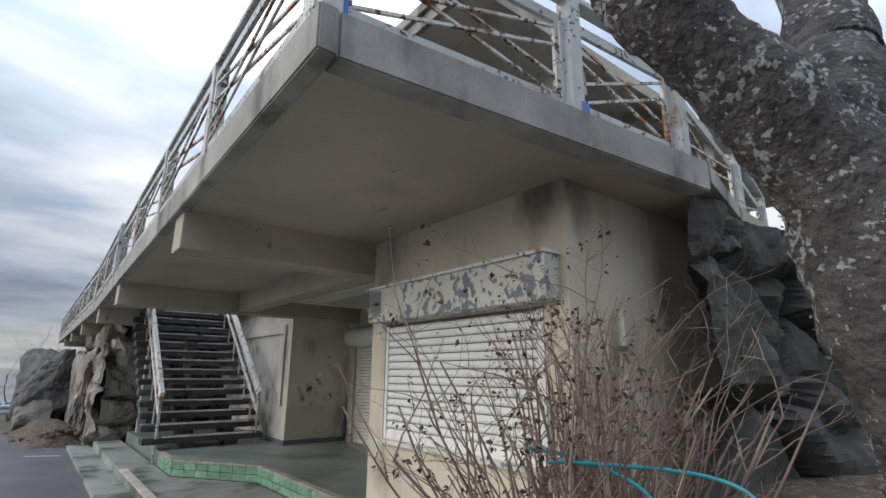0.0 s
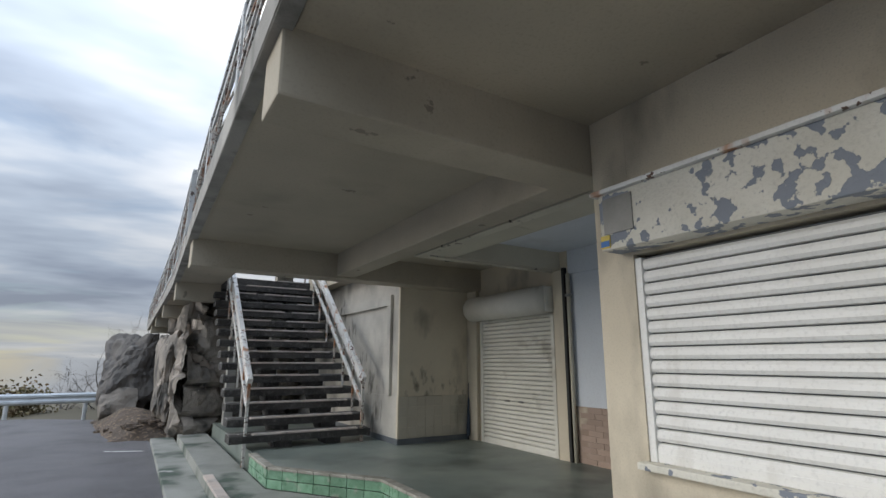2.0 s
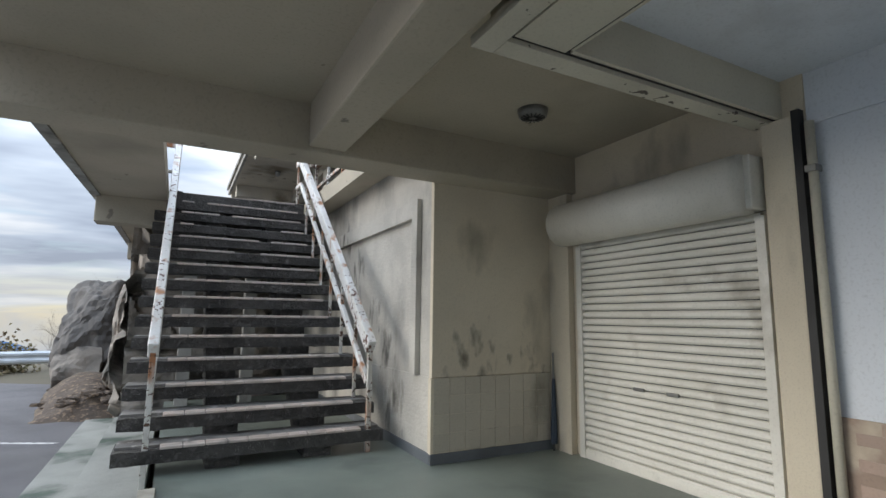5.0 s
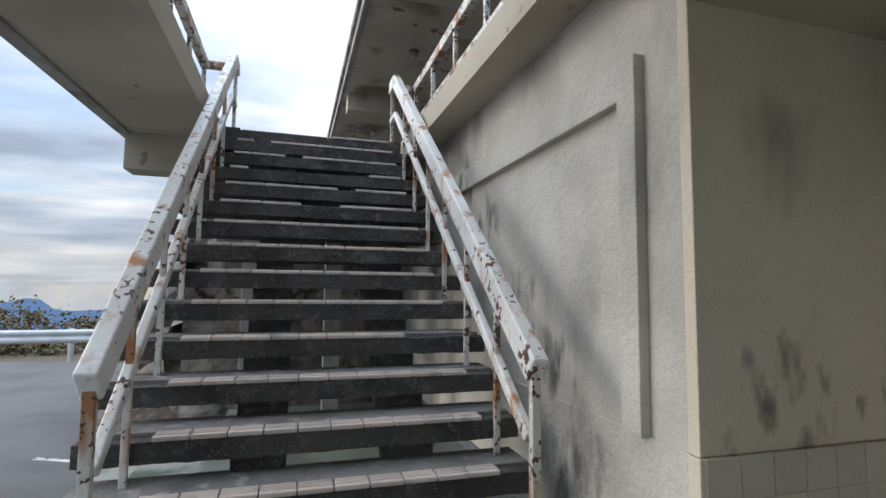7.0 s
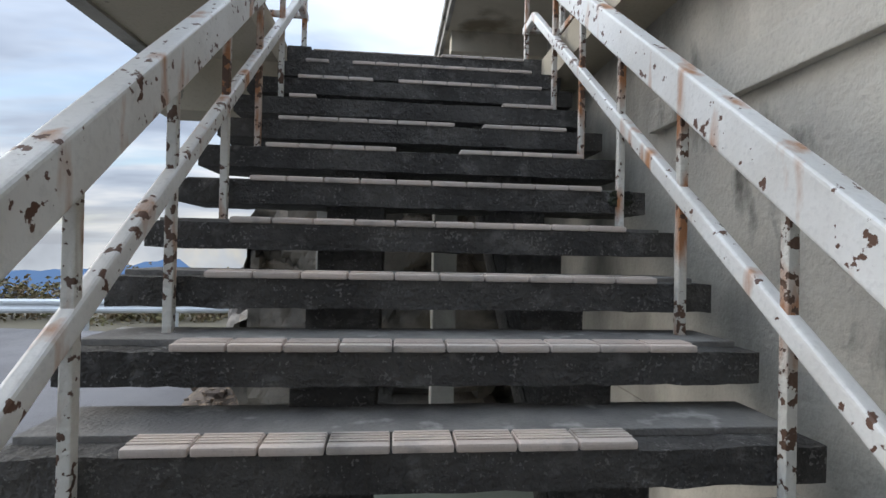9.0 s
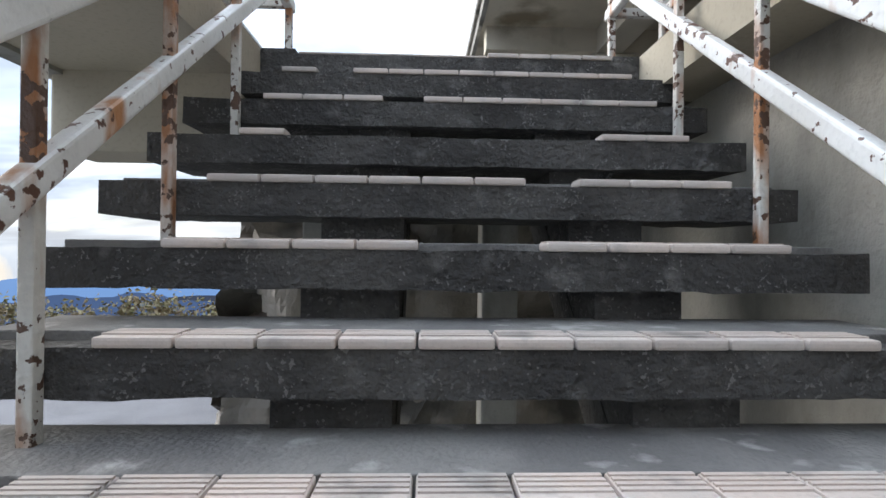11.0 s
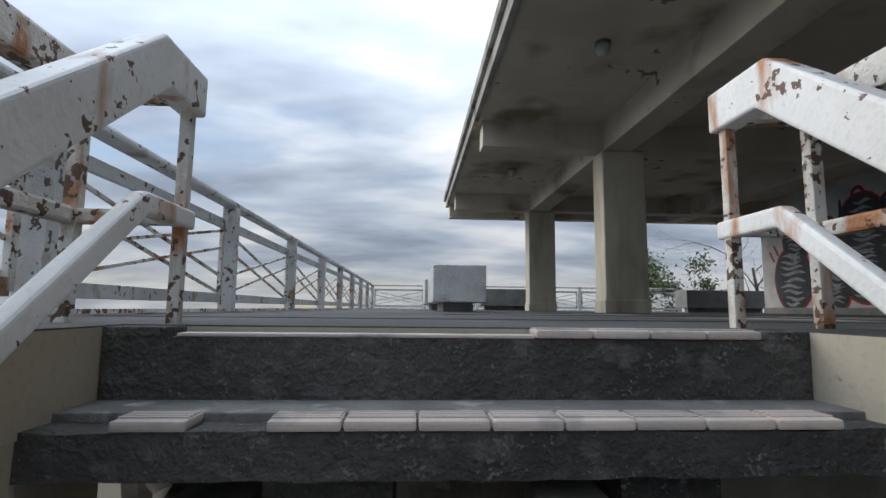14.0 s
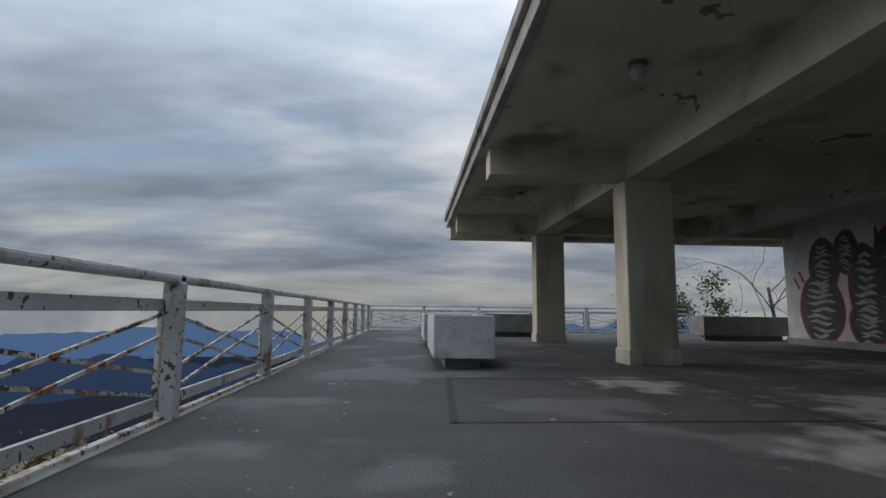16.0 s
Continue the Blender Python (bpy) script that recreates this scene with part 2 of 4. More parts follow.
M_ROCK = mat("pale_fractured_rock", (0.30, 0.265, 0.225), (0.17, 0.155, 0.135), 1.6, 0.9, 0.9, 30, stain=(0.09, 0.085, 0.075), stain_scale=1.8, stain_at=0.50, soft=0.12,
             patch=(0.40, 0.35, 0.30), patch_scale=2.3, patch_at=0.62, relief=7)
M_DARKROCK = mat("dark_boulder_rock", (0.125, 0.115, 0.105), (0.075, 0.07, 0.066), 1.4, 0.9, 0.9, 30, stain=(0.23, 0.215, 0.195), stain_scale=1.3, stain_at=0.58, soft=0.08, streak=3, relief=6)
# About half the boulder tones: shade beside the kiosk is in this colour.
M_SHADEDROCK = mat("shaded_mossy_rock", (0.065, 0.06, 0.054), (0.04, 0.04, 0.035), 1.6, 0.85, 0.9, 30, stain=(0.032, 0.04, 0.024), stain_scale=1.5, stain_at=0.52, soft=0.15, relief=6)
M_BARK = mat("lichen_bark", (0.10, 0.09, 0.085), (0.045, 0.04, 0.038), 14, 0.95, 1.0, 40, patch=(0.30, 0.30, 0.29), patch_scale=38, patch_at=0.57, relief=34)
M_TWIG = mat("bare_twig", (0.27, 0.20, 0.165), (0.17, 0.11, 0.09), 6, 0.8, 0.2, 80, stain=(0.38, 0.30, 0.23), stain_scale=5, stain_at=0.55, soft=0.1)
M_TREETWIG = mat("grey_branch", (0.13, 0.115, 0.105), None, 6, 0.9, 0.2, 80)
M_DEADLEAF = mat("dead_leaf", (0.05, 0.03, 0.022), (0.09, 0.05, 0.032), 9, 0.8, 0.2, 60)
M_LITTER = mat("leaf_litter_soil", (0.10, 0.075, 0.055), (0.065, 0.05, 0.04), 6, 0.95, 0.9, 40, stain=(0.2, 0.145, 0.1), stain_scale=14, stain_at=0.56, soft=0.05, relief=25)
M_LEAF = mat("evergreen_leaf", (0.055, 0.085, 0.03), (0.10, 0.12, 0.04), 3, 0.6, 0.0, 60)
M_SCRUB = mat("dry_scrub_leaf", (0.13, 0.12, 0.05), (0.16, 0.11, 0.06), 3, 0.8, 0.0, 60)
M_DECK = mat("dark_deck_mortar", (0.082, 0.08, 0.077), (0.058, 0.056, 0.055), 1.3, 0.85, 1.0, 70, stain=(0.125, 0.122, 0.118), stain_scale=0.7, stain_at=0.55, soft=0.05,
             patch=(0.30, 0.295, 0.285), patch_scale=14.0, patch_at=0.66,
             blots=(((3.5, 3.1, 2.85), 1.3), ((4.9, 4.2, 2.85), 2.1), ((3.2, 5.7, 2.85), 1.2), ((7.5, 7.5, 2.85), 2.6)), blot=(0.37, 0.365, 0.35), blot_scale=3.2, blot_at=0.42, blot_lift=0.20)
M_JOINT = mat("tar_joint", (0.025, 0.025, 0.025), None, 8, 0.7, 0.4, 60)
M_PLANTER = mat("rough_white_render", (0.60, 0.60, 0.585), (0.50, 0.50, 0.49), 4, 0.9, 1.0, 60, stain=(0.33, 0.33, 0.32), stain_scale=3, stain_at=0.6, soft=0.2, relief=35)
M_PLANTERGREY = mat("grey_render", (0.30, 0.30, 0.29), (0.22, 0.22, 0.215), 3, 0.9, 0.8, 60, relief=30)
M_COLUMN = mat("column_paint", (0.55, 0.51, 0.42), (0.47, 0.43, 0.35), 1.4, 0.8, 0.2, 60, stain=(0.22, 0.20, 0.155), stain_scale=2.2, stain_at=0.53, soft=0.22, streak=6)
M_WHITEWALL = mat("white_wall_paint", (0.62, 0.61, 0.585), None, 2, 0.8, 0.15, 60)
M_SPRAY = mat("black_spray_paint", (0.02, 0.02, 0.022), (0.05, 0.05, 0.055), 4, 0.6, 0.0, 60)
M_SPRAYG = mat("grey_spray_paint", (0.34, 0.36, 0.36), (0.20, 0.21, 0.22), 5, 0.6, 0.0, 60)
M_SPRAYR = mat("red_spray_paint", (0.40, 0.03, 0.04), None, 4, 0.6, 0.0, 60)
M_GALV = mat("galvanised_guard_rail", (0.62, 0.65, 0.67), (0.5, 0.53, 0.55), 2, 0.4, 0.1, 60, metal=0.25)
M_HOSE = mat("turquoise_hose", (0.02, 0.28, 0.33), (0.02, 0.22, 0.30), 8, 0.4, 0.0, 60)
M_LAMP = mat("lamp_glass", (0.52, 0.53, 0.52), None, 5, 0.3, 0.0, 60)
M_GREYMETAL = mat("grey_fitting", (0.22, 0.22, 0.21), None, 5, 0.4, 0.1, 60, metal=0.4)
M_YELLOW = mat("yellow_sticker", (0.65, 0.50, 0.08), None, 5, 0.5, 0.0, 60)
M_CLOTH = mat("blue_umbrella_cloth", (0.05, 0.065, 0.09), None, 9, 0.8, 0.1, 60)
M_GRASS = mat("hill_woodland", (0.10, 0.085, 0.055), (0.06, 0.06, 0.04), 0.03, 0.95, 0.3, 1.2, stain=(0.14, 0.11, 0.07), stain_scale=0.02, stain_at=0.5, soft=0.1)


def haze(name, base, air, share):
    """Far land: its own colour, with the air's blue haze added as emission."""
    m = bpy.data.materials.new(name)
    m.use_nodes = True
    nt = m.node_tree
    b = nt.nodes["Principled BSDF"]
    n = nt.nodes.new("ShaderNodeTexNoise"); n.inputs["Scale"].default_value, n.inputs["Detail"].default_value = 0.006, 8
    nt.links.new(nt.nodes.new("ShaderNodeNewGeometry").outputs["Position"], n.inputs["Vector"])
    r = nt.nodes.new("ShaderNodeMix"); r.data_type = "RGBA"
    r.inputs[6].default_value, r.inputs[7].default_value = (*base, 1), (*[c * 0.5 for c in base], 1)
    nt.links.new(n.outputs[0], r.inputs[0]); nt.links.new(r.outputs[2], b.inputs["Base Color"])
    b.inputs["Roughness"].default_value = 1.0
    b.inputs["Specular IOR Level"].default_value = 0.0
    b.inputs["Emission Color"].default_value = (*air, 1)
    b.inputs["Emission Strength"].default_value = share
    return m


# The second colour is the emitted haze tint, stronger with distance.
M_VALLEY = haze("valley_haze_glow", (0.016, 0.016, 0.016), (0.006, 0.009, 0.019), 1.0)
M_RIDGE1 = haze("near_ridge_haze_glow", (0.014, 0.015, 0.016), (0.013, 0.026, 0.062), 1.0)
M_RIDGE2 = haze("far_ridge_haze_glow", (0.014, 0.015, 0.016), (0.05, 0.095, 0.19), 1.0)

# ---- building helpers ----


def mesh_of(name, bm, material, smooth=False):
    me = bpy.data.meshes.new(name)
    bmesh.ops.recalc_face_normals(bm, faces=bm.faces)
    bm.to_mesh(me)
    bm.free()
    me.materials.append(material)
    if smooth:
        me.shade_smooth()
    return me


def part(name, bm, material, parent=None, label="", smooth=False):
    ob = new(name, mesh_of(name, bm, material, smooth))
    if parent:
        ob.parent = parent
    return tagged(ob, label)


def thing(name, label, category, group="", kind=""):
    ob = new(name)
    return tagged(ob, label, category, group, kind)


def solid(name, bm, material, label, category="", kind="", group="", smooth=False):
    return tagged(part(name, bm, material, None, "", smooth), label, category, group, kind)


def box(x0, x1, y0, y1, z0, z1, bevel=0.0, bm=None):
    own = bmesh.new()
    vs = [own.verts.new((x, y, z)) for x in (x0, x1) for y in (y0, y1) for z in (z0, z1)]
    for f in ((0, 1, 3, 2), (4, 6, 7, 5), (0, 4, 5, 1), (2, 3, 7, 6), (0, 2, 6, 4), (1, 5, 7, 3)):
        own.faces.new([vs[i] for i in f])
    if bevel:
        bmesh.ops.bevel(own, geom=own.edges[:], offset=bevel, segments=2, affect="EDGES", profile=0.6)
    return own if bm is None else merge(bm, own)


def merge(bm, other):
    me = bpy.data.meshes.new("tmp")
    other.to_mesh(me)
    other.free()
    bm.from_mesh(me)
    bpy.data.meshes.remove(me)
    return bm


def bar(a, b, w, h, bevel=0.006, up=(0, 0, 1)):
    """A box section from a to b, w across and h high."""
    a, b = Vector(a), Vector(b)
    d = b - a
    bm = box(-w / 2, w / 2, 0, d.length, -h / 2, h / 2, bevel)
    y = d.normalized()
    x = y.cross(Vector(up))
    x = x.normalized() if x.length > 1e-4 else Vector((1, 0, 0))
    z = x.cross(y)
    m = Matrix((x, y, z)).transposed().to_4x4()
    m.translation = a
    bm.transform(m)
    return bm


def mitred(points, w, h, bevel=0.012):
    """A box section along a bent line in a plane of constant x, upright ends and mitred bends."""
    bm = bmesh.new()
    pts = [Vector(p) for p in points]
    rings = []
    for i, p in enumerate(pts):
        din = (pts[i] - pts[i - 1]).normalized() if i else (pts[1] - pts[0]).normalized()
        dout = (pts[i + 1] - pts[i]).normalized() if i < len(pts) - 1 else din
        up = Vector((1, 0, 0)).cross((din + dout).normalized())
        k = 1 / max(0.3, up.dot(Vector((1, 0, 0)).cross(din)))
        rings.append([bm.verts.new(p + Vector((sx * w / 2, 0, 0)) + up * sz * h / 2 * k) for sx, sz in ((-1, -1), (1, -1), (1, 1), (-1, 1))])
    for a, b in zip(rings, rings[1:]):
        for i in range(4):
            bm.faces.new((a[i], a[(i + 1) % 4], b[(i + 1) % 4], b[i]))
    bm.faces.new(rings[0]); bm.faces.new(rings[-1])
    bmesh.ops.bevel(bm, geom=bm.edges[:], offset=bevel, segments=3, affect="EDGES", profile=0.6)
    return bm


def tube(points, radii, sides=8, cap=True):
    bm = bmesh.new()
    rings = []
    n = len(points)
    pts = [Vector(p) for p in points]
    for i, p in enumerate(pts):
        d = (pts[min(i + 1, n - 1)] - pts[max(i - 1, 0)]).normalized()
        x = d.cross(Vector((0.3, 0.2, 1)) if abs(d.z) < 0.9 else Vector((1, 0, 0))).normalized()
        y = d.cross(x)
        r = radii[i] if isinstance(radii, (list, tuple)) else radii
        rings.append([bm.verts.new(p + r * (math.cos(a) * x + math.sin(a) * y)) for a in [2 * math.pi * k / sides for k in range(sides)]])
    for i in range(n - 1):
        for k in range(sides):
            bm.faces.new((rings[i][k], rings[i][(k + 1) % sides], rings[i + 1][(k + 1) % sides], rings[i + 1][k]))
    if cap and sides > 2:
        bm.faces.new(rings[0]); bm.faces.new(rings[-1])
    return bm


def prism(poly, z0, z1):
    bm = bmesh.new()
    lo, hi = [bm.verts.new((x, y, z0)) for x, y in poly], [bm.verts.new((x, y, z1)) for x, y in poly]
    bm.faces.new(lo[::-1]); bm.faces.new(hi)
    for i in range(len(poly)):
        j = (i + 1) % len(poly)
        bm.faces.new((lo[i], lo[j], hi[j], hi[i]))
    return bm


def rock(center, size, cuts=4, rough=0.35, seed=0, facets=6, flat=0.0):
    """A broken boulder: a cube grid cut by random planes, then roughened."""
    rnd = random.Random(seed)
    bm = bmesh.new()
    bmesh.ops.create_icosphere(bm, subdivisions=cuts, radius=1)
    planes = [(Vector((rnd.uniform(-1, 1), rnd.uniform(-1, 1), rnd.uniform(-0.8, 0.8))).normalized(), rnd.uniform(0.55, 0.8)) for _ in range(facets)]
    for v in bm.verts:
        c = v.co
        for ax in range(3):
            c[ax] = max(-0.74, min(0.74, c[ax]))
        for n, d in planes:
            e = c.dot(n) - d
            if e > 0:
                c -= n * e
        q = c * 2.1 + Vector((seed * 3.1, 0, 0))
        c += c.normalized() * rough * (0.5 * noise.noise(q) + 0.3 * abs(noise.noise(q * 2.6)) - 0.2 * abs(noise.noise(q * 6.0)))
        v.co = Vector((c.x * size[0], c.y * size[1], c.z * size[2])) * 1.3 + Vector(center)
    return bm


# ---- levels and plan ----
DECK, SOFFIT, BEAM = 2.85, 2.64, 2.30
RISE, GOING, FIRST = 0.19, 0.242, 4
ROAD_Z, PAVE_Z, LAND_Z = -0.42, -0.35, -0.21


def nosing(k):
    """Front edge of the step k below the deck: y and z."""
    return (FIRST - k) * GOING, DECK - k * RISE


def edge_x(y):
    """Outer edge of the deck: it runs slightly askew to the stairs."""
    pts = ((-10.72, -0.90), (-4.0, -0.79), (1.4, -0.66), (40.0, -0.66))
    for (ya, xa), (yb, xb) in zip(pts, pts[1:]):
        if y <= yb:
            return xa + (xb - xa) * (y - ya) / (yb - ya)


# ---- ground and distance ----
def land_height(x, y):
    r = math.hypot(x - 2, (y + 2))
    drop = max(0.0, r - 22)
    z = -0.62 - 0.42 * drop ** 1.0 if drop < 260 else -0.62 - 0.42 * 260 - 0.10 * (drop - 260)
    z = max(z, -330)
    return z + min(drop * 0.05, 30) * noise.noise(Vector((x * 0.004, y * 0.004, 0.0)))


bm = bmesh.new()
RINGS = [0, 6, 12, 18, 22, 26, 32, 40, 52, 70, 100, 150, 230, 340, 500, 750, 1100, 1600, 2300, 3200, 4400, 4900]
prev = None
for r in RINGS:
    ring = [bm.verts.new((2 + r * math.sin(a), -2 + r * math.cos(a), land_height(2 + r * math.sin(a), -2 + r * math.cos(a)))) for a in [2 * math.pi * k / 96 for k in range(96)]] if r else [bm.verts.new((2, -2, -0.62))]
    if prev:
        for k in range(96):
            if len(prev) == 1:
                bm.faces.new((prev[0], ring[k], ring[(k + 1) % 96]))
            else:
                bm.faces.new((prev[k], ring[k], ring[(k + 1) % 96], prev[(k + 1) % 96]))
    prev = ring
ground = solid("ground", bm, M_GRASS, "wooded mountain ground falling away to a valley with painted haze", "ground", "structure", smooth=True)
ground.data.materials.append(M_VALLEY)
# Beyond 260 m the ground takes the valley material with its emitted haze.
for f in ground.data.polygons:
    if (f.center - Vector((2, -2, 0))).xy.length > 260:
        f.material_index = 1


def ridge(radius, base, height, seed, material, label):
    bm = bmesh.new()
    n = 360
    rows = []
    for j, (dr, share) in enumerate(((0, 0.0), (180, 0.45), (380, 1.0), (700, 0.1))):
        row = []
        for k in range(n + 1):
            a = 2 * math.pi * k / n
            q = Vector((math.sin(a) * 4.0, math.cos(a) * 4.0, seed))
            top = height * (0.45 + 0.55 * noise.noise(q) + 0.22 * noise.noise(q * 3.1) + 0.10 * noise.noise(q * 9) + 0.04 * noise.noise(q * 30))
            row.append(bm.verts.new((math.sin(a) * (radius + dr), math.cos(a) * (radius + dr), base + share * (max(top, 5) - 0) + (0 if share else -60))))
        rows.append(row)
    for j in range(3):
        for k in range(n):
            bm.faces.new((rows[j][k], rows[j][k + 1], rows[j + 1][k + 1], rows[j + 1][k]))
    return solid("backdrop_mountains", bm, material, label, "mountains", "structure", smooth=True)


ridge(1900, -330, 250, 3.0, M_RIDGE1, "dark blue forested mountain ridge, haze glow in its material")
ridge(3800, -330, 400, 8.0, M_RIDGE2, "pale blue distant mountain range, haze glow in its material")

# ---- road and pavement ----
solid("road", prism([(-9, -20), (-0.68, -20), (-0.68, 2.3), (-1.0, 4.6), (-1.9, 7.6), (-3.5, 8.6), (-9, 9.5)], -0.62, ROAD_Z), M_ROAD, "grey worn asphalt road beside the building", "road", "structure")
line = prism([(-1.45, 1.42), (-0.80, 1.12), (-0.80, 1.18), (-1.45, 1.49)], ROAD_Z + 0.001, ROAD_Z + 0.005)
solid("road_marking", line, M_WHITELINE, "broken white painted line on the asphalt", "road marking", "structure")
solid("pavement", box(-0.68, -0.26, -20, 2.3, -0.62, PAVE_Z, 0.012), M_LANDING, "narrow stained cement strip along the road", "pavement", "structure")
solid("landing", prism([(-0.26, -20), (1.10, -20), (1.10, -8.05), (1.10, -5.6), (1.10, -4.93), (0.24, -3.74), (0.24, -2.8), (0.24, 1.5), (-0.26, 1.5)], -0.62, LAND_Z), M_LANDING, "mossy green-stained cement landing below the platform", "landing", "structure")
NOSE_EDGE = thing("landing_edge", "ribbed tile edging on the landing step", "step edging", kind="structure")
me_edge = mesh_of("edge_tile", box(0, 0.11, 0, 0.148, 0, 0.03, 0.006), M_NOSING)
for i in range(46):
    t = new("edge_tile", me_edge); t.parent = NOSE_EDGE; t.location = (-0.275, -9.6 + i * 0.15, LAND_Z - 0.014)

# ---- platform with green tiled kerb ----
KERB = [(0.27, -2.75), (0.27, -3.74), (1.13, -4.93), (1.13, -8.06)]
solid("floor", prism([(0.31, -2.75), (0.31, -3.75), (1.17, -4.94), (1.17, -8.3), (3.75, -8.3), (3.75, 1.2), (0.31, 1.2)], -0.6, 0.0), M_FLOOR, "worn dark green painted concrete platform floor", "floor", "structure")
kerb = thing("kerb", "green glazed tile kerb round the platform edge", "kerb", kind="structure")
for (x0, y0), (x1, y1) in zip(KERB, KERB[1:]):
    d = Vector((x1 - x0, y1 - y0, 0)); n = max(1, round(d.length / 0.20)); u = d.normalized()
    for i in range(n):
        a, b = Vector((x0, y0, 0)) + d * (i / n) + u * 0.003, Vector((x0, y0, 0)) + d * ((i + 1) / n) - u * 0.003
        for z in (-0.155, -0.055):
            part("tile", bar(a + Vector((0, 0, z)), b + Vector((0, 0, z)), 0.05, 0.092, 0.004), M_GREEN, kerb)
        part("cap", bar(a + Vector((0.01, 0, 0.008)), b + Vector((0.01, 0, 0.008)), 0.10, 0.03, 0.006), M_KERBTOP, kerb, "worn cement capping")

# ---- deck ----
FAR = 19.25


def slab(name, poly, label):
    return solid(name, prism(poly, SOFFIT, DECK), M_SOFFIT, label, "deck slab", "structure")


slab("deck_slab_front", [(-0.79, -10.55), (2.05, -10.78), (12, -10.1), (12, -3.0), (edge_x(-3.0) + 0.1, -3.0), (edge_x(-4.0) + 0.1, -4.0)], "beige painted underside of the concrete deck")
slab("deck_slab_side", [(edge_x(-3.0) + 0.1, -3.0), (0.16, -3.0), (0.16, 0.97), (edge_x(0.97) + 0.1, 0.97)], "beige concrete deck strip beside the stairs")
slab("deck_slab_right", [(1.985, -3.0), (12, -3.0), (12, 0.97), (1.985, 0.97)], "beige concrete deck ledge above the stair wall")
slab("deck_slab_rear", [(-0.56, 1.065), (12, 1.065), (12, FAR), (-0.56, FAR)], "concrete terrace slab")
EDGE_Z = (SOFFIT - 0.02, DECK + 0.012)
ys = (-10.71, -4.0, 1.4, FAR)
edge = prism([(edge_x(y), y) for y in ys] + [(edge_x(y) + 0.10, y) for y in ys[::-1]], *EDGE_Z)
merge(edge, prism([(-0.797, -10.70), (2.12, -10.98), (2.12, -10.79), (-0.797, -10.555)], *EDGE_Z))
bmesh.ops.bevel(edge, geom=edge.edges[:], offset=0.010, segments=2, affect="EDGES")
solid("deck_edge", edge, M_EDGE, "weathered concrete edge of the deck", "deck edge", "structure")
solid("deck_ledge", bar((2.13, -10.86, 2.77), (6.0, -10.0, 2.82), 0.24, 0.14, 0.01), M_EDGE, "weathered concrete ledge carrying the railing over the rocks", "deck edge", "structure")
top = prism([(-0.558, 1.065), (12, 1.065), (12, FAR), (-0.558, FAR)], DECK, DECK + 0.004)
for poly in ([(-0.558, 1.064), (edge_x(-3.0) + 0.1, -3.0), (edge_x(-4.0) + 0.1, -4.0), (-0.79, -10.55), (0.158, -10.6), (0.158, 1.064)], [(1.987, 1.064), (1.987, -10.7), (12, -10.1), (12, 1.064)], [(0.159, -3.01), (0.159, -10.6), (1.986, -10.7), (1.986, -3.01)]):
    merge(top, prism(poly, DECK, DECK + 0.004))
solid("terrace_floor", top, M_DECK, "dark weathered mortar terrace floor with pale worn patches", "floor", "structure")
joints = thing("floor_joint", "black tar expansion joints in the terrace floor", "floor joint", kind="structure")
for a, b, w in (((1.20, 3.88), (4.1, 3.92), 0.03), ((1.21, 3.85), (1.33, 6.08), 0.05), ((1.33, 6.05), (3.88, 5.99), 0.035), ((3.90, 2.3), (3.94, 18.0), 0.035), ((-0.5, 2.03), (7.0, 2.0), 0.014)):
    part("joint", bar((*a, DECK + 0.004), (*b, DECK + 0.004), w, 0.006, 0.0), M_JOINT, joints)
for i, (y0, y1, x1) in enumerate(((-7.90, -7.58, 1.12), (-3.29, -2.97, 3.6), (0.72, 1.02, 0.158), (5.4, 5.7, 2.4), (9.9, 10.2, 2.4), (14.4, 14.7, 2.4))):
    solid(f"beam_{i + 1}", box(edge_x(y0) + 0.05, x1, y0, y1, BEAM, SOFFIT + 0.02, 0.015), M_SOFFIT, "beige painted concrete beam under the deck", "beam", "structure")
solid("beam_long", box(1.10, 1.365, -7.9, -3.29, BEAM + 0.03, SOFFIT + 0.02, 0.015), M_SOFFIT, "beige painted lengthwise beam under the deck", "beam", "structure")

# ---- ground floor walls ----
solid("wall_stair", box(2.25, 2.45, -2.93, 2.4, -0.3, SOFFIT, 0.0), M_LIGHTWALL, "pale roughcast wall beside the stairs with dark mould stains", "wall", "structure")
solid("wall_rear", box(2.255, 3.9, -2.92, -2.70, -0.3, SOFFIT, 0.0), M_WALL, "beige plaster wall with grey mould stains", "wall", "structure")
solid("wall_dado", box(2.237, 2.25, -2.94, 1.0, 0.0, 0.67, 0.004), M_LIGHTWALL, "tiled lower band of the stair wall", "wall", "structure")
solid("wall_facing", merge(box(2.24, 3.47, -2.985, -2.931, 0.67, SOFFIT, 0.006), box(2.228, 3.47, -2.997, -2.941, 0.0, 0.668, 0.006)), M_WALL, "beige plaster pier face with a lower tiled band", "wall", "structure")
dado = thing("dado", "beige square wall tiles, mould stained", "wall tiles", kind="structure")
me_t = mesh_of("tile", box(0.002, 0.146, -0.006, 0.0, 0.002, 0.146, 0.003), mat("beige_wall_tile", (0.52, 0.48, 0.39), (0.46, 0.42, 0.34), 2, 0.6, 0.1, 60, stain=(0.17, 0.155, 0.12), stain_scale=2.4, stain_at=0.55, soft=0.2, streak=2, spread=0.04))
for i in range(8):
    for j in range(4):
        t = new("tile", me_t); t.parent = dado; t.location = (2.25 + i * 0.148, -2.995, 0.085 + j * 0.146)
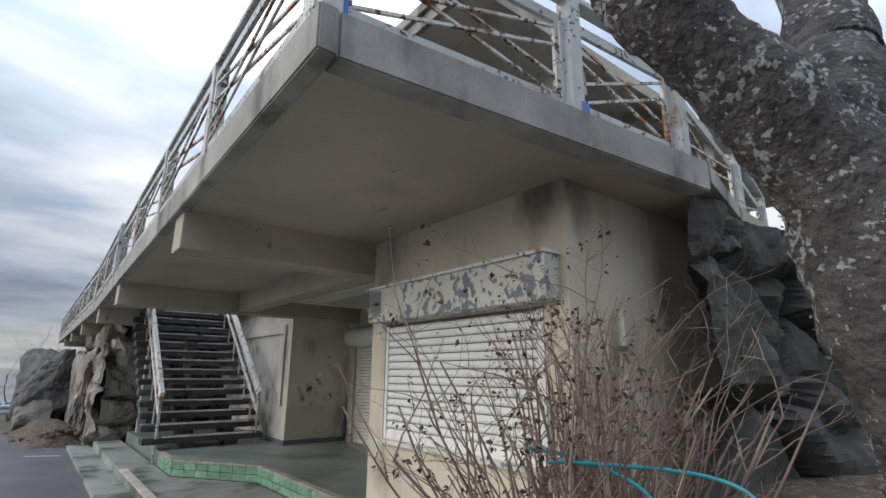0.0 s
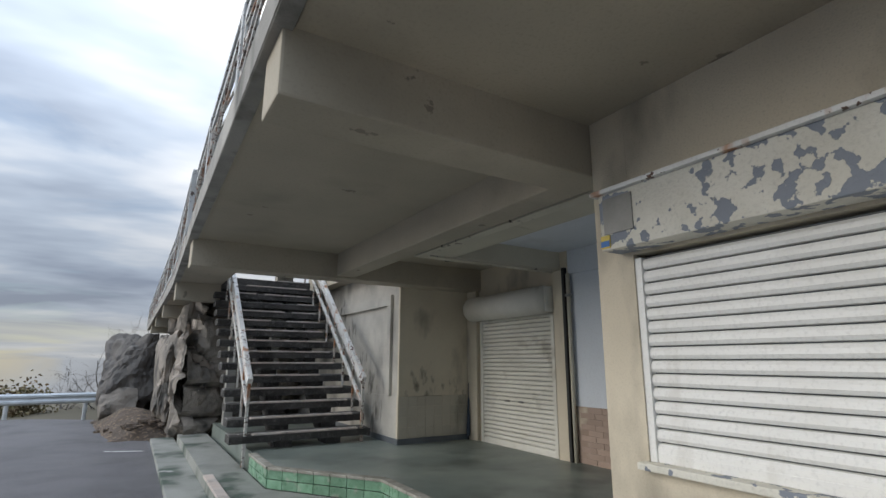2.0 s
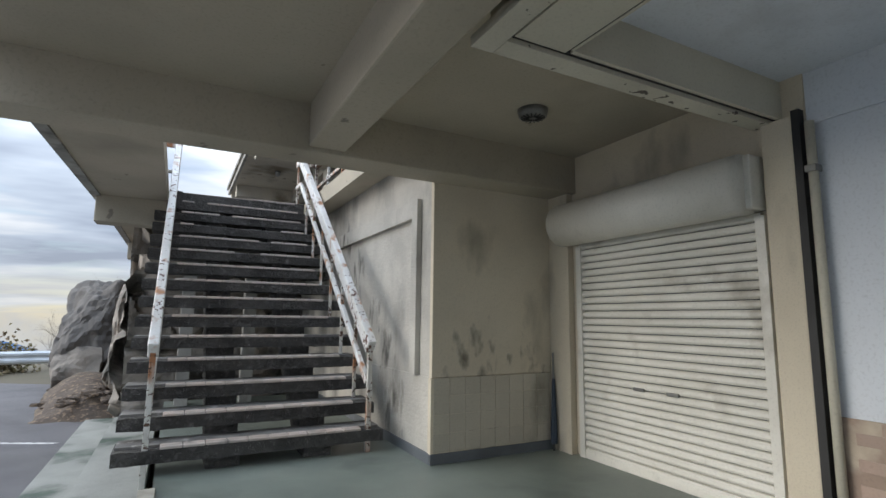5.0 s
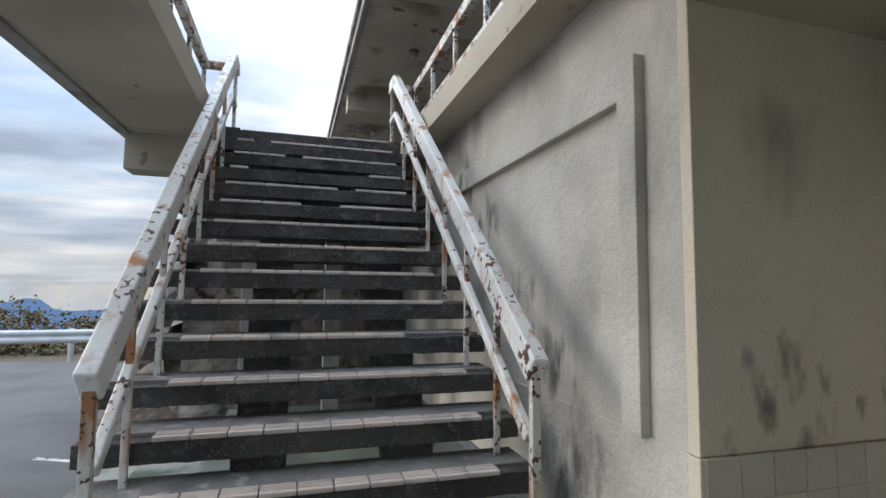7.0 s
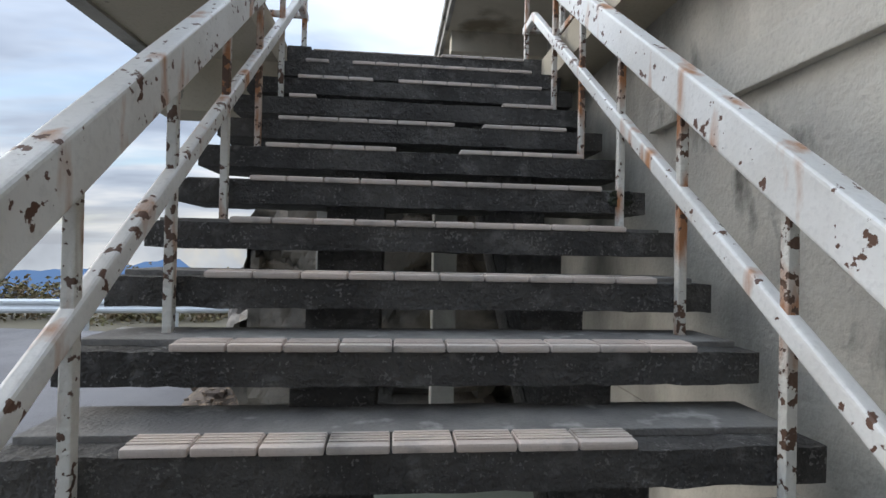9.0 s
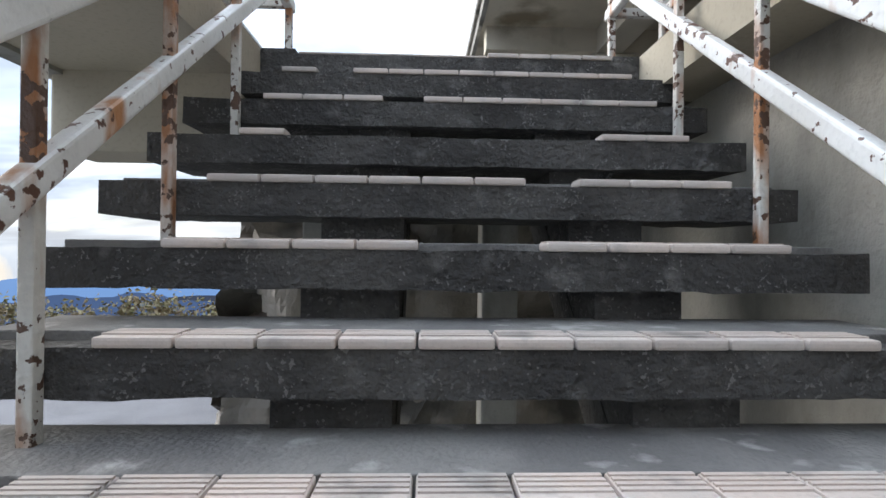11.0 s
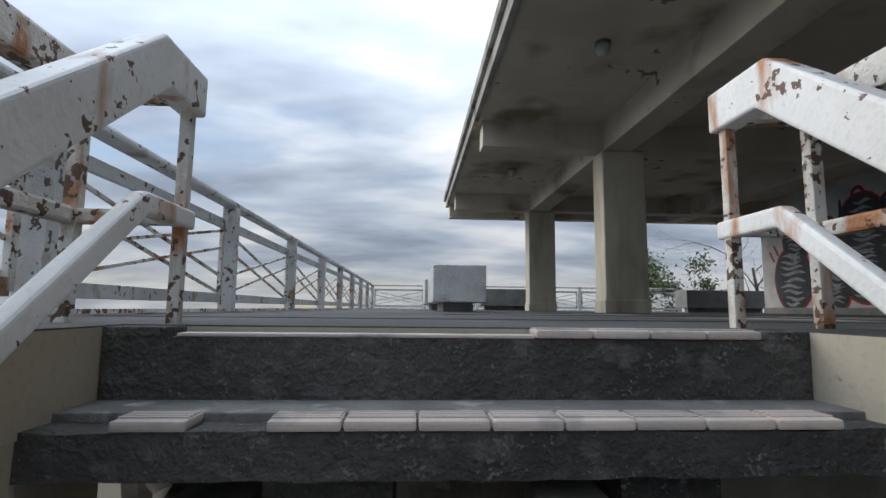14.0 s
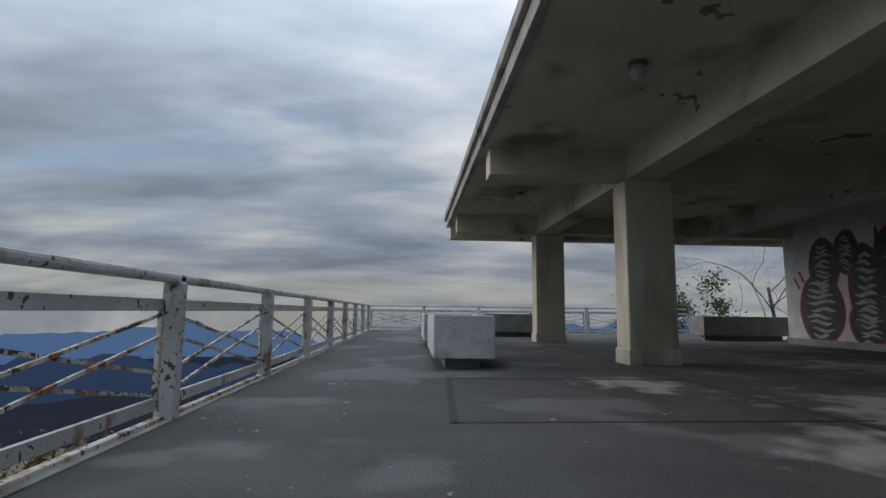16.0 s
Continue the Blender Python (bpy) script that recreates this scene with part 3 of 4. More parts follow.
solid("baseboard", merge(box(2.222, 3.47, -3.01, -2.998, 0, 0.08), box(2.222, 2.236, -2.985, 0.9, 0, 0.08)), M_SKIRTSHADE, "grey painted skirting", "baseboard", "structure")
panel = thing("wall_panel", "raised rectangular plaster moulding on the stair wall", "wall moulding", kind="structure")
part("frame_side", box(2.20, 2.25, -2.73, -2.61, 0.67, 2.21, 0.006), M_LIGHTWALL, panel)
part("frame_top", box(2.205, 2.25, -2.61, -0.2, 2.045, 2.205, 0.006), M_LIGHTWALL, panel)
# wall with the first shutter
WX = 3.54
solid("wall_back", merge(box(WX, WX + 0.2, -3.33, -2.9, -0.3, SOFFIT), merge(box(WX, WX + 0.2, -4.94, -3.331, 1.9, SOFFIT), box(WX, WX + 0.2, -5.22, -4.941, -0.3, SOFFIT))), M_WALL, "beige plaster wall round a roller shutter", "wall", "structure")
solid("wall_back_fill", box(WX + 0.12, WX + 0.3, -5.0, -3.25, -0.3, 2.1), M_WALL, "plain wall behind the shutter", "wall", "structure")
solid("pilaster", box(3.472, WX, -3.24, -2.925, -0.1, SOFFIT, 0.01), M_WALL, "beige plaster pilaster beside the shutter", "pilaster", "structure")
solid("pilaster_end", box(3.49, WX, -5.17, -4.99, -0.1, 2.36, 0.01), M_WALL, "narrow beige pilaster at the recess", "pilaster", "structure")
# recess
solid("wall_recess", box(3.58, 3.75, -8.4, -5.22, -0.3, SOFFIT), M_PANEL, "pale blue-grey panelled recess wall", "wall", "structure")
solid("wall_recess_band", box(3.555, 3.58, -8.3, -5.22, 2.30, SOFFIT, 0.004), M_PANEL, "upper pale panel band of the recess", "wall", "structure")
solid("ceiling_recess", box(1.62, 3.58, -8.3, -5.0, 2.61, 2.632), M_PANEL, "white recess ceiling board", "ceiling", "structure")
tiles = thing("wall_tiles", "brown glazed wall tiles with pale grout on the recess wall", "wall tiles", kind="structure")
part("grout", box(3.562, 3.58, -8.3, -5.24, 0.0, 0.65), M_GROUT, tiles)
me_b = mesh_of("tile", box(-0.008, 0.0, 0.003, 0.225, 0.002, 0.062, 0.002), M_BROWN)
for j in range(10):
    for i in range(14):
        y = -8.28 + i * 0.228 - (0.114 if j % 2 else 0)
        if y > -8.42 and y + 0.225 < -5.23:
            t = new("tile", me_b); t.parent = tiles; t.location = (3.562, y, 0.003 + j * 0.0645)
board = thing("wall_board", "pale blue painted board screwed over an opening", "board")
part("sheet", box(3.565, 3.578, -7.9, -5.92, 0.67, 1.78, 0.002), M_PANEL, board)
me_s = mesh_of("screw", tube([(0, 0, 0), (-0.005, 0, 0)], 0.009, 8), M_GREYMETAL)
for z in (0.70, 1.22, 1.73):
    for i in range(7):
        s = new("screw", me_s); s.parent = board; s.location = (3.565, -5.98 - i * 0.27, z)
part("gap", box(3.560, 3.566, -5.924, -5.912, 0.66, 1.785), M_DARK, board)
part("gap", box(3.560, 3.566, -7.9, -5.912, 1.778, 1.79), M_DARK, board)
# hanging frame of the recess
fr = thing("ceiling_frame", "cream boxed-in ceiling frame with peeling paint and black gaps", "ceiling frame", kind="structure")
part("fascia", box(1.50, 1.56, -7.92, -5.0, 2.401, SOFFIT, 0.004), M_CREAM, fr)
part("fascia", box(1.56, 3.54, -5.02, -4.96, 2.401, SOFFIT, 0.004), M_CREAM, fr)
part("trim", box(1.44, 1.555, -7.92, -4.93, 2.35, 2.40, 0.004), M_TRIM, fr, "cream edge trim with flaking paint")
part("trim", box(1.556, 3.54, -5.045, -4.93, 2.35, 2.40, 0.004), M_TRIM, fr, "cream edge trim with flaking paint")
part("gap", box(1.555, 1.578, -7.92, -5.07, 2.375, 2.41), M_DARK, fr)
part("gap", box(1.556, 3.54, -5.07, -5.046, 2.375, 2.41), M_DARK, fr)
for y0, y1 in ((-7.92, -6.55), (-6.545, -5.071)):
    part("board", box(1.578, 1.862, y0, y1, 2.364, 2.40, 0.002), M_CREAM, fr)
part("gap", box(1.862, 1.874, -7.92, -5.071, 2.37, 2.41), M_DARK, fr)
part("board", box(1.874, 1.89, -7.92, -5.10, 2.366, 2.61, 0.003), M_CREAM, fr)
part("board", box(1.89, 3.55, -5.10, -5.075, 2.366, 2.61, 0.003), M_CREAM, fr)
part("gap", box(3.485, 3.55, -5.215, -5.172, 0.0, 2.385), M_DARK, fr)
# wall with the second shutter
for name, y0, y1, z0, z1 in (("wall_kiosk_pier", -8.16, -7.91, -0.6, SOFFIT), ("wall_kiosk_low", -10.2, -8.161, -0.6, 0.66), ("wall_kiosk_high", -10.2, -8.161, 1.76, SOFFIT), ("wall_kiosk_end", -10.42, -10.2, -0.6, SOFFIT)):
    solid(name, box(1.10, 1.30, y0, y1, z0, z1), M_WALL, "beige stained plaster kiosk wall", "wall", "structure")
solid("wall_kiosk_side", box(1.30, 3.75, -8.2, -7.93, -0.6, SOFFIT), M_PANEL, "pale side wall of the recess", "wall", "structure")
solid("wall_front", box(1.30, 6.0, -10.40, -10.2, -0.6, SOFFIT), M_WALL, "shaded plaster end wall under the deck", "wall", "structure")
solid("wall_kiosk_back", box(1.22, 1.26, -10.2, -8.161, 0.5, 1.8), M_SHUT, "dark backing behind the shutter", "wall", "structure")


def shutter(name, x, y0, y1, z0, z1, pitch, material, label):
    sh = thing(name, label, "roller shutter")
    bm = bmesh.new()
    prof = [(0.012, 0.0), (-0.010, 0.003), (-0.020, pitch * 0.30), (-0.018, pitch * 0.62), (-0.008, pitch * 0.86), (0.012, pitch * 0.92)]
    a, b = [bm.verts.new((px, 0, pz)) for px, pz in prof], [bm.verts.new((px, y1 - y0, pz)) for px, pz in prof]
    for i in range(len(prof) - 1):
        bm.faces.new((a[i], b[i], b[i + 1], a[i + 1]))
    me = mesh_of("slat", bm, material)
    for i in range(int((z1 - z0) / pitch)):
        s = new("slat", me); s.parent = sh; s.location = (x, y0, z0 + 0.03 + i * pitch)
    # A dark sheet puts the shadow lines between the slats into colour.
    part("backing", box(x + 0.016, x + 0.03, y0, y1, z0, z1), M_SKIRTSHADE, sh, "dark sheet for the groove shade behind the slats")
    for y in (y0, y1):
        part("guide", box(x - 0.03, x + 0.03, y - 0.03, y + 0.03, z0, z1, 0.004), material, sh)
    part("bottom_bar", box(x - 0.022, x + 0.004, y0 + 0.03, y1 - 0.03, z0, z0 + 0.05, 0.005), material, sh)
    return sh


sa = shutter("roller_shutter", WX - 0.01, -4.94, -3.34, 0.0, 1.80, 0.060, M_SHUTA, "closed cream roller shutter under a rounded housing")
bm = tube([(WX - 0.15, -4.93, 1.985), (WX - 0.15, -3.27, 1.985)], 0.19, 28)
box(WX - 0.15, WX, -4.97, -3.27, 1.83, 2.17, 0.01, bm)
part("housing", bm, M_SHUTA, sa, "rounded cream shutter housing", True)
for y in (-4.25, -3.95):
    part("pull_handle", box(WX - 0.035, WX - 0.02, y - 0.05, y + 0.05, 0.62, 0.645, 0.004), M_GREYMETAL, sa)
sb = shutter("roller_shutter", 1.14, -10.15, -8.17, 0.69, 1.74, 0.068, M_SHUT, "closed white ribbed roller shutter above a plaster counter wall")
part("sill", box(1.04, 1.16, -10.2, -8.13, 0.655, 0.69, 0.006), M_SIGN, sb, "peeling painted sill")
sign = thing("sign_box", "long sign box with peeling cream paint over grey-blue metal", "sign box")
part("case", box(0.945, 1.10, -10.35, -8.08, 1.775, 2.09, 0.006), M_SIGN, sign)
part("cap", box(0.915, 1.12, -10.37, -8.04, 2.09, 2.115, 0.004), M_PAINT, sign, "thin white cap strip")
part("plate", box(0.939, 0.946, -8.30, -8.11, 1.86, 2.06, 0.0), M_GREYMETAL, sign, "bare grey-blue metal patch")
st = thing("sticker", "small yellow and blue sticker on the sign box", "sticker")
part("sheet", box(0.938, 0.9445, -8.145, -8.085, 1.785, 1.855), M_YELLOW, st)
part("band", box(0.935, 0.9385, -8.143, -8.087, 1.793, 1.825), M_BLUE, st, "blue band")

# ---- staircase ----
stairs = thing("staircase", "open concrete staircase with dark weathered treads and pale tile nosings", "staircase")
bm = box(0.002, 0.1495, 0, 0.095, 0.0, 0.022, 0.007)
for i in range(4):
    box(0.006, 0.1455, 0.026 + i * 0.017, 0.036 + i * 0.017, 0.020, 0.0255, bm=bm)
me_tile = mesh_of("nosing_tile", bm, M_NOSING)
MISSING = {0: (0, 1, 2, 3, 4, 5), 1: (1,), 2: (3,), 3: (1, 2, 3, 4, 5, 6, 7), 4: (6,), 5: (4, 5), 6: (), 7: (), 9: (), 10: (8, 9)}
rnd = random.Random(4)
for k in range(1, 15):
    y, z = nosing(k)
    bm = box(0.033, 2.05, y, y + 0.34, z - 0.100, z - 0.004, 0.0)
    bmesh.ops.subdivide_edges(bm, edges=[e for e in bm.edges if abs(e.verts[0].co.x - e.verts[1].co.x) > 1], cuts=40)
    for v in bm.verts:
        v.co += Vector((0, 0.006, 0.004)) * noise.noise(v.co * 9) + Vector((0, 0, 0.005)) * noise.noise(v.co * 23)
    tread = part("tread", bm, M_TREAD, stairs)
    part("mortar_bed", box(0.045, 2.035, y + 0.092, y + 0.33, z - 0.008, z + 0.015, 0.004), M_TREADTOP, tread, "grey mortar top")
    for i in range(10):
        if i in MISSING.get(k, ()):
            continue
        t = new("nosing_tile", me_tile); t.parent = tread
        t.location = (0.33 + i * 0.152, y - 0.008 + rnd.uniform(-0.002, 0.002), z - 0.004)
bm = box(0.162, 1.983, 0.968, 1.064, DECK - 0.30, DECK - 0.022, 0.0)
top_step = part("tread", bm, M_TREAD, stairs, "dark top step at the terrace edge")
for i in range(6, 10):
    t = new("nosing_tile", me_tile); t.parent = top_step; t.location = (0.33 + i * 0.152, 0.96, DECK - 0.020)
part("mortar_strip", box(0.34, 1.24, 0.966, 1.03, DECK - 0.021, DECK - 0.012, 0.003), M_NOSING, top_step, "pale bare mortar where tiles came off")
for x0, x1 in ((0.165, 0.325), (1.855, 1.982)):
    part("mortar_edge", box(x0, x1, 0.966, 1.06, DECK - 0.023, DECK + 0.002, 0.004), M_TREAD, top_step)
for x, w in ((0.64, 0.25), (1.38, 0.23)):
    bm = bmesh.new()
    y0, z0 = nosing(14.6); y1, z1 = nosing(0.2)
    vs = [bm.verts.new((xx, yy, zz)) for xx in (x, x + w) for yy, zz in ((y0 + 0.40, z0 - 0.20), (y0 + 0.40, z0 - 0.05), (y1 + 0.10, z1 - 0.30), (y1 + 0.10, z1 - 0.50))]
    for f in ((0, 1, 2, 3), (7, 6, 5, 4), (0, 4, 5, 1), (1, 5, 6, 2), (2, 6, 7, 3), (3, 7, 4, 0)):
        bm.faces.new([vs[i] for i in f])
    part("stringer", bm, M_TREAD, stairs)
    for k in range(1, 15):
        y, z = nosing(k)
        part("bracket", box(x + 0.003, x + w - 0.003, y + 0.06, y + 0.32, z - 0.26, z - 0.098), M_TREAD, stairs)
for x in (0.42, 1.2):
    part("post", box(x, x + 0.16, 0.75, 0.93, -0.2, 2.5, 0.01), M_EDGE, stairs, "grey concrete prop under the stairs")

clump = rock((1.93, nosing(6)[0] - 0.012, nosing(6)[1] - 0.035), (0.045, 0.022, 0.032), 3, 0.9, 5, 3)
solid("moss", clump, mat("dark_moss", (0.03, 0.035, 0.018), (0.015, 0.015, 0.012), 30, 0.95, 1.0, 120), "dark clump of moss on the edge of a step", "moss")
YB, YT = -2.42, 0.965


def handrail(x, foot, label):
    h = thing("stair_handrail", label, "handrail", "handrails of the stairs")
    slope = RISE / GOING
    hi = Vector((x, YT, 3.545))
    lo, end = hi + Vector((0, YB - YT, (YB - YT) * slope)), Vector((x, 1.21, 3.545))
    part("top_rail", mitred([lo, hi, end], 0.075, 0.13), M_PAINT, h, "white box rail with rust and flaking paint")
    hi2 = Vector((x, YT - 0.02, 3.16))
    lo2 = hi2 + Vector((0, YB + 0.1 - YT, (YB + 0.1 - YT) * slope))
    part("mid_rail", mitred([lo2, hi2, (x, 1.22, 3.16)], 0.045, 0.058), M_PAINT, h, "thinner white middle rail")
    for k in (2, 4, 6, 8, 10, 12):
        y, z = nosing(k)
        y -= 0.024
        part("baluster", bar((x, y, z - RISE - 0.002), (x, y, hi.z + (y - YT) * slope - 0.03), 0.030, 0.030, 0.004, (0, 1, 0)), M_RUSTY, h)
    part("baluster", bar((x, 1.17, DECK), (x, 1.17, 3.51), 0.034, 0.034, 0.004, (0, 1, 0)), M_RUSTY, h)
    part("baluster", bar((x, YB + 0.03, foot), (x, YB + 0.03, lo.z), 0.04, 0.04, 0.004, (0, 1, 0)), M_RUSTY, h)
    return h


handrail(0.238, LAND_Z, "white box-section stair handrail, rusted and flaking, on the open side")
handrail(1.92, -0.01, "white box-section stair handrail, rusted and flaking, beside the wall")


def well_rail(x, label):
    """Guard rail on the slab edge beside the stair opening."""
    h = thing("guard_rail", label, "guard rail", "guard rails of the stair opening")
    part("top_rail", bar((x, -2.9, 3.56), (x, 1.19, 3.56), 0.075, 0.10, 0.012), M_RUSTY, h)
    part("mid_rail", bar((x, -2.9, 3.16), (x, 1.19, 3.16), 0.045, 0.05, 0.01), M_RUSTY, h)
    for i in range(6):
        part("baluster", bar((x, -2.58 + i * 0.75, DECK), (x, -2.58 + i * 0.75, 3.52), 0.04, 0.04, 0.004, (0, 1, 0)), M_RUSTY, h)
    part("link", bar((x, 1.17, 3.55), (0.24 if x < 1 else 1.92, 1.17, 3.55), 0.06, 0.08, 0.01), M_RUSTY, h, "short rail to the stair handrail")
    part("link", bar((x, 1.17, 3.16), (0.24 if x < 1 else 1.92, 1.17, 3.16), 0.04, 0.045, 0.01), M_RUSTY, h)


well_rail(-0.07, "rusted white guard rail beside the stair opening")
well_rail(2.20, "white guard rail on the ledge above the stair wall")


# ---- terrace railing ----
def railing(points, label):
    """A run of fence panels between posts: top rail, upper and lower flat rails and doubled crossing rods."""
    r = thing("terrace_railing", label, "railing", "railings of the terrace")
    Z = Vector((0, 0, 1))
    for i, p in enumerate(points):
        p = Vector((*p, DECK))
        q = Vector((*points[min(i + 1, len(points) - 1)], DECK))
        o = Vector((*points[max(i - 1, 0)], DECK))
        u = (q - o).normalized()
        part("post", bar(p - Z * 0.01, p + Z * 0.88, 0.115, 0.10, 0.008, u), M_RAIL, r)
        if i == len(points) - 1:
            break
        u = (q - p).normalized()
        w = Vector((u.y, -u.x, 0)) * -0.03
        part("top_rail", bar(p + Z * 0.90 - u * 0.05, q + Z * 0.90 + u * 0.05, 0.10, 0.055, 0.018), M_RAIL, r)
        a, b = p + u * 0.10 + w, q - u * 0.10 + w
        part("upper_rail", bar(a + Z * 0.73, b + Z * 0.73, 0.03, 0.075, 0.004), M_RAIL, r)
        part("lower_rail", bar(a + Z * 0.12, b + Z * 0.12, 0.03, 0.075, 0.004), M_RAIL, r)
        for e in (a, b):
            part("stile", bar(e + Z * 0.10, e + Z * 0.765, 0.03, 0.04, 0.004, u), M_RUSTY, r)
        for dz in (0.0, 0.14):
            part("brace", bar(a + Z * (0.17 + dz), b + Z * (0.53 + dz), 0.016, 0.02, 0.0), M_RUSTY, r)
            part("brace", bar(a + Z * (0.53 + dz) + w * 0.6, b + Z * (0.17 + dz) + w * 0.6, 0.016, 0.02, 0.0), M_RUSTY, r)
        part("kerb_strip", bar(p + w * 0.6 + Z * 0.02, q + w * 0.6 + Z * 0.02, 0.05, 0.03, 0.004), M_RUSTY, r, "rust-stained strip under the railing")
    return r


railing([(edge_x(3.97 + 2.15 * i) + 0.04, 3.97 + 2.15 * i) for i in range(-3, 8)], "weathered white steel railing with crossed rods along the terrace edge")
railing([(edge_x(-10.5 + 2.04 * i) + 0.09, -10.5 + 2.04 * i) for i in range(5)], "weathered white steel railing with crossed rods above the kiosk")
railing([(-0.80, -10.58), (0.82, -10.74), (2.0, -10.84)], "white railing with crossed rods at the deck front")
railing([(2.06, -10.80), (4.2, -10.40), (6.0, -10.02)], "white railing continuing beside the rock slope")
railing([(-0.62 + 2.0 * i, 19.02) for i in range(7)], "pale steel railing across the far terrace edge")
for (x, y) in ((-0.77, -10.57), (0.86, -10.742)):
    bp = thing("paint_patch", "remains of blue paint on a railing post", "paint patch")
    part("patch", box(x - 0.03, x + 0.045, y - 0.062, y - 0.045, DECK + 0.02, DECK + (0.2 if x < 0 else 0.12), 0.002), M_BLUE, bp)

# ---- pavilion on the terrace ----
RS, RB = 5.93, 5.49
WALL_X = 10.6
solid("roof", box(1.93, 14, -8.6, 14.4, RS, RS + 0.22, 0.01), M_ROOF, "beige pavilion roof slab with dark stains and peeling underside", "roof", "structure")
solid("roof_edge", merge(box(1.79, 1.848, -8.7, 14.55, RS + 0.15, RS + 0.30, 0.012), merge(box(1.85, 1.93, -8.7, 14.5, RS - 0.04, RS + 0.30, 0.012), box(1.93, 14, 14.4, 14.5, RS - 0.04, RS + 0.30, 0.012))), M_EDGE, "weathered pale fascia of the roof", "roof edge", "structure")
COLS = [7.47 + 5.25 * i for i in (-2, -1, 0, 1)]
for y in COLS[2:]:
    c = thing("column", "beige painted concrete column with brown streaks", "column", "columns of the pavilion")
    part("shaft", box(3.95, 4.66, y, y + 0.45, DECK, RB, 0.03), M_COLUMN, c)
    part("base", box(3.93, 4.68, y - 0.02, y + 0.47, DECK, DECK + 0.22, 0.02), M_COLUMN, c, "slightly wider base")
for y in COLS:
    for x0, x1 in ((2.0, 14),):
        solid("roof_beam", box(x0, x1, y + 0.03, y + 0.40, RB + 0.02, RS + 0.02, 0.012), M_ROOF, "beige concrete cross beam under the roof", "beam", "structure")
solid("roof_beam_long", box(3.99, 4.46, -8.4, 14.2, RB, RS + 0.02, 0.012), M_ROOF, "beige lengthwise beam under the roof", "beam", "structure")
solid("roof_beam_long", box(8.4, 8.85, -8.4, 14.2, RB, RS + 0.02, 0.012), M_ROOF, "beige lengthwise beam under the roof", "beam", "structure")
solid("roof_beam_end", box(1.94, 14, 14.05, 14.37, RB + 0.03, RS + 0.02, 0.012), M_ROOF, "beige end beam of the roof", "beam", "structure")
solid("wall_pavilion", box(WALL_X, WALL_X + 0.25, 2.0, 13.1, DECK, RS, 0.0), M_WHITEWALL, "white painted pavilion wall covered by spray paint", "wall", "structure")
solid("wall_pavilion_base", box(WALL_X - 0.03, WALL_X, 2.0, 13.11, DECK, DECK + 0.16, 0.004), M_PLANTERGREY, "grey base strip of the pavilion wall", "wall", "structure")
solid("wall_pavilion_end", box(WALL_X + 0.25, 14, 2.0, 2.2, DECK, RS, 0.0), M_WALL, "beige plain end wall of the pavilion", "wall", "structure")
solid("wall_pavilion_front", box(4.6, 14, -3.4, -3.2, DECK, RS, 0.0), M_WALL, "beige plain front wall of the pavilion", "wall", "structure")


def blob(cy, cz, ry, rz, x, squash=0.0, n=28, wob=0.08, seed=0):
    bm = bmesh.new()
    vs = []
    for i in range(n):
        a = 2 * math.pi * i / n
        r = 1 + wob * noise.noise(Vector((math.cos(a) * 1.5, math.sin(a) * 1.5, seed)))
        vs.append(bm.verts.new((x, cy + ry * r * math.cos(a), cz + rz * r * math.sin(a) * (1 - squash * math.cos(a)))))
    f = bm.faces.new(vs)
    ex = bmesh.ops.extrude_face_region(bm, geom=[f])
    for v in ex["geom"]:
        if isinstance(v, bmesh.types.BMVert):
            v.co.x += 0.003
    return bm


graf = thing("graffiti", "black and grey spray-painted rounded letter shapes with dark red outline", "graffiti")
GX = WALL_X - 0.002
rg = random.Random(21)
# lobes: centre along the wall, height, half widths
for i, (cy, cz, ry, rz) in enumerate(((11.85, 4.72, 0.42, 0.62), (12.0, 3.72, 0.62, 0.80), (11.2, 4.98, 0.30, 0.46), (10.75, 4.2, 0.42, 0.9), (10.75, 3.45, 0.44, 0.55), (9.9, 4.75, 0.62, 0.72), (9.95, 3.75, 0.62, 0.62), (9.1, 4.6, 0.5, 0.85), (9.0, 3.6, 0.62, 0.55), (8.2, 4.2, 0.6, 1.0))):
    d = i * 0.0006
    part("outline", blob(cy, cz, ry + 0.05, rz + 0.05, GX - 0.003 - d, seed=i), M_SPRAYR, graf, "dark red outline")
    part("fill", blob(cy, cz, ry, rz, GX - 0.010 - d, seed=i), M_SPRAY, graf, "black fill")
    for j in range(9):
        zz = cz - rz * 0.78 + j * rz * 0.19 + rg.uniform(-0.02, 0.02)
        wy = ry * 0.78 * math.sqrt(max(0.05, 1 - ((zz - cz) / rz) ** 2))
        y0, y1 = cy - wy * rg.uniform(0.6, 1.0), cy + wy * rg.uniform(0.55, 1.0)
        pts = [(GX - 0.016 - d, y0 + (y1 - y0) * q / 6, zz + 0.035 * math.sin(q * 1.1 + i + j) + 0.02 * q / 6) for q in range(7)]
        stroke = tube(pts, [rz * 0.055 * w for w in (0.15, 0.7, 1.0, 0.9, 1.0, 0.6, 0.1)], 6)
        for v in stroke.verts:
            v.co.x = GX - 0.016 - d + (v.co.x - GX + 0.016 + d) * 0.05
        part("stroke", stroke, M_SPRAYG, graf, "grey-green stroke")
part("spike", blob(10.42, 5.05, 0.05, 0.42, GX - 0.012, seed=31), M_SPRAY, graf, "black spike")
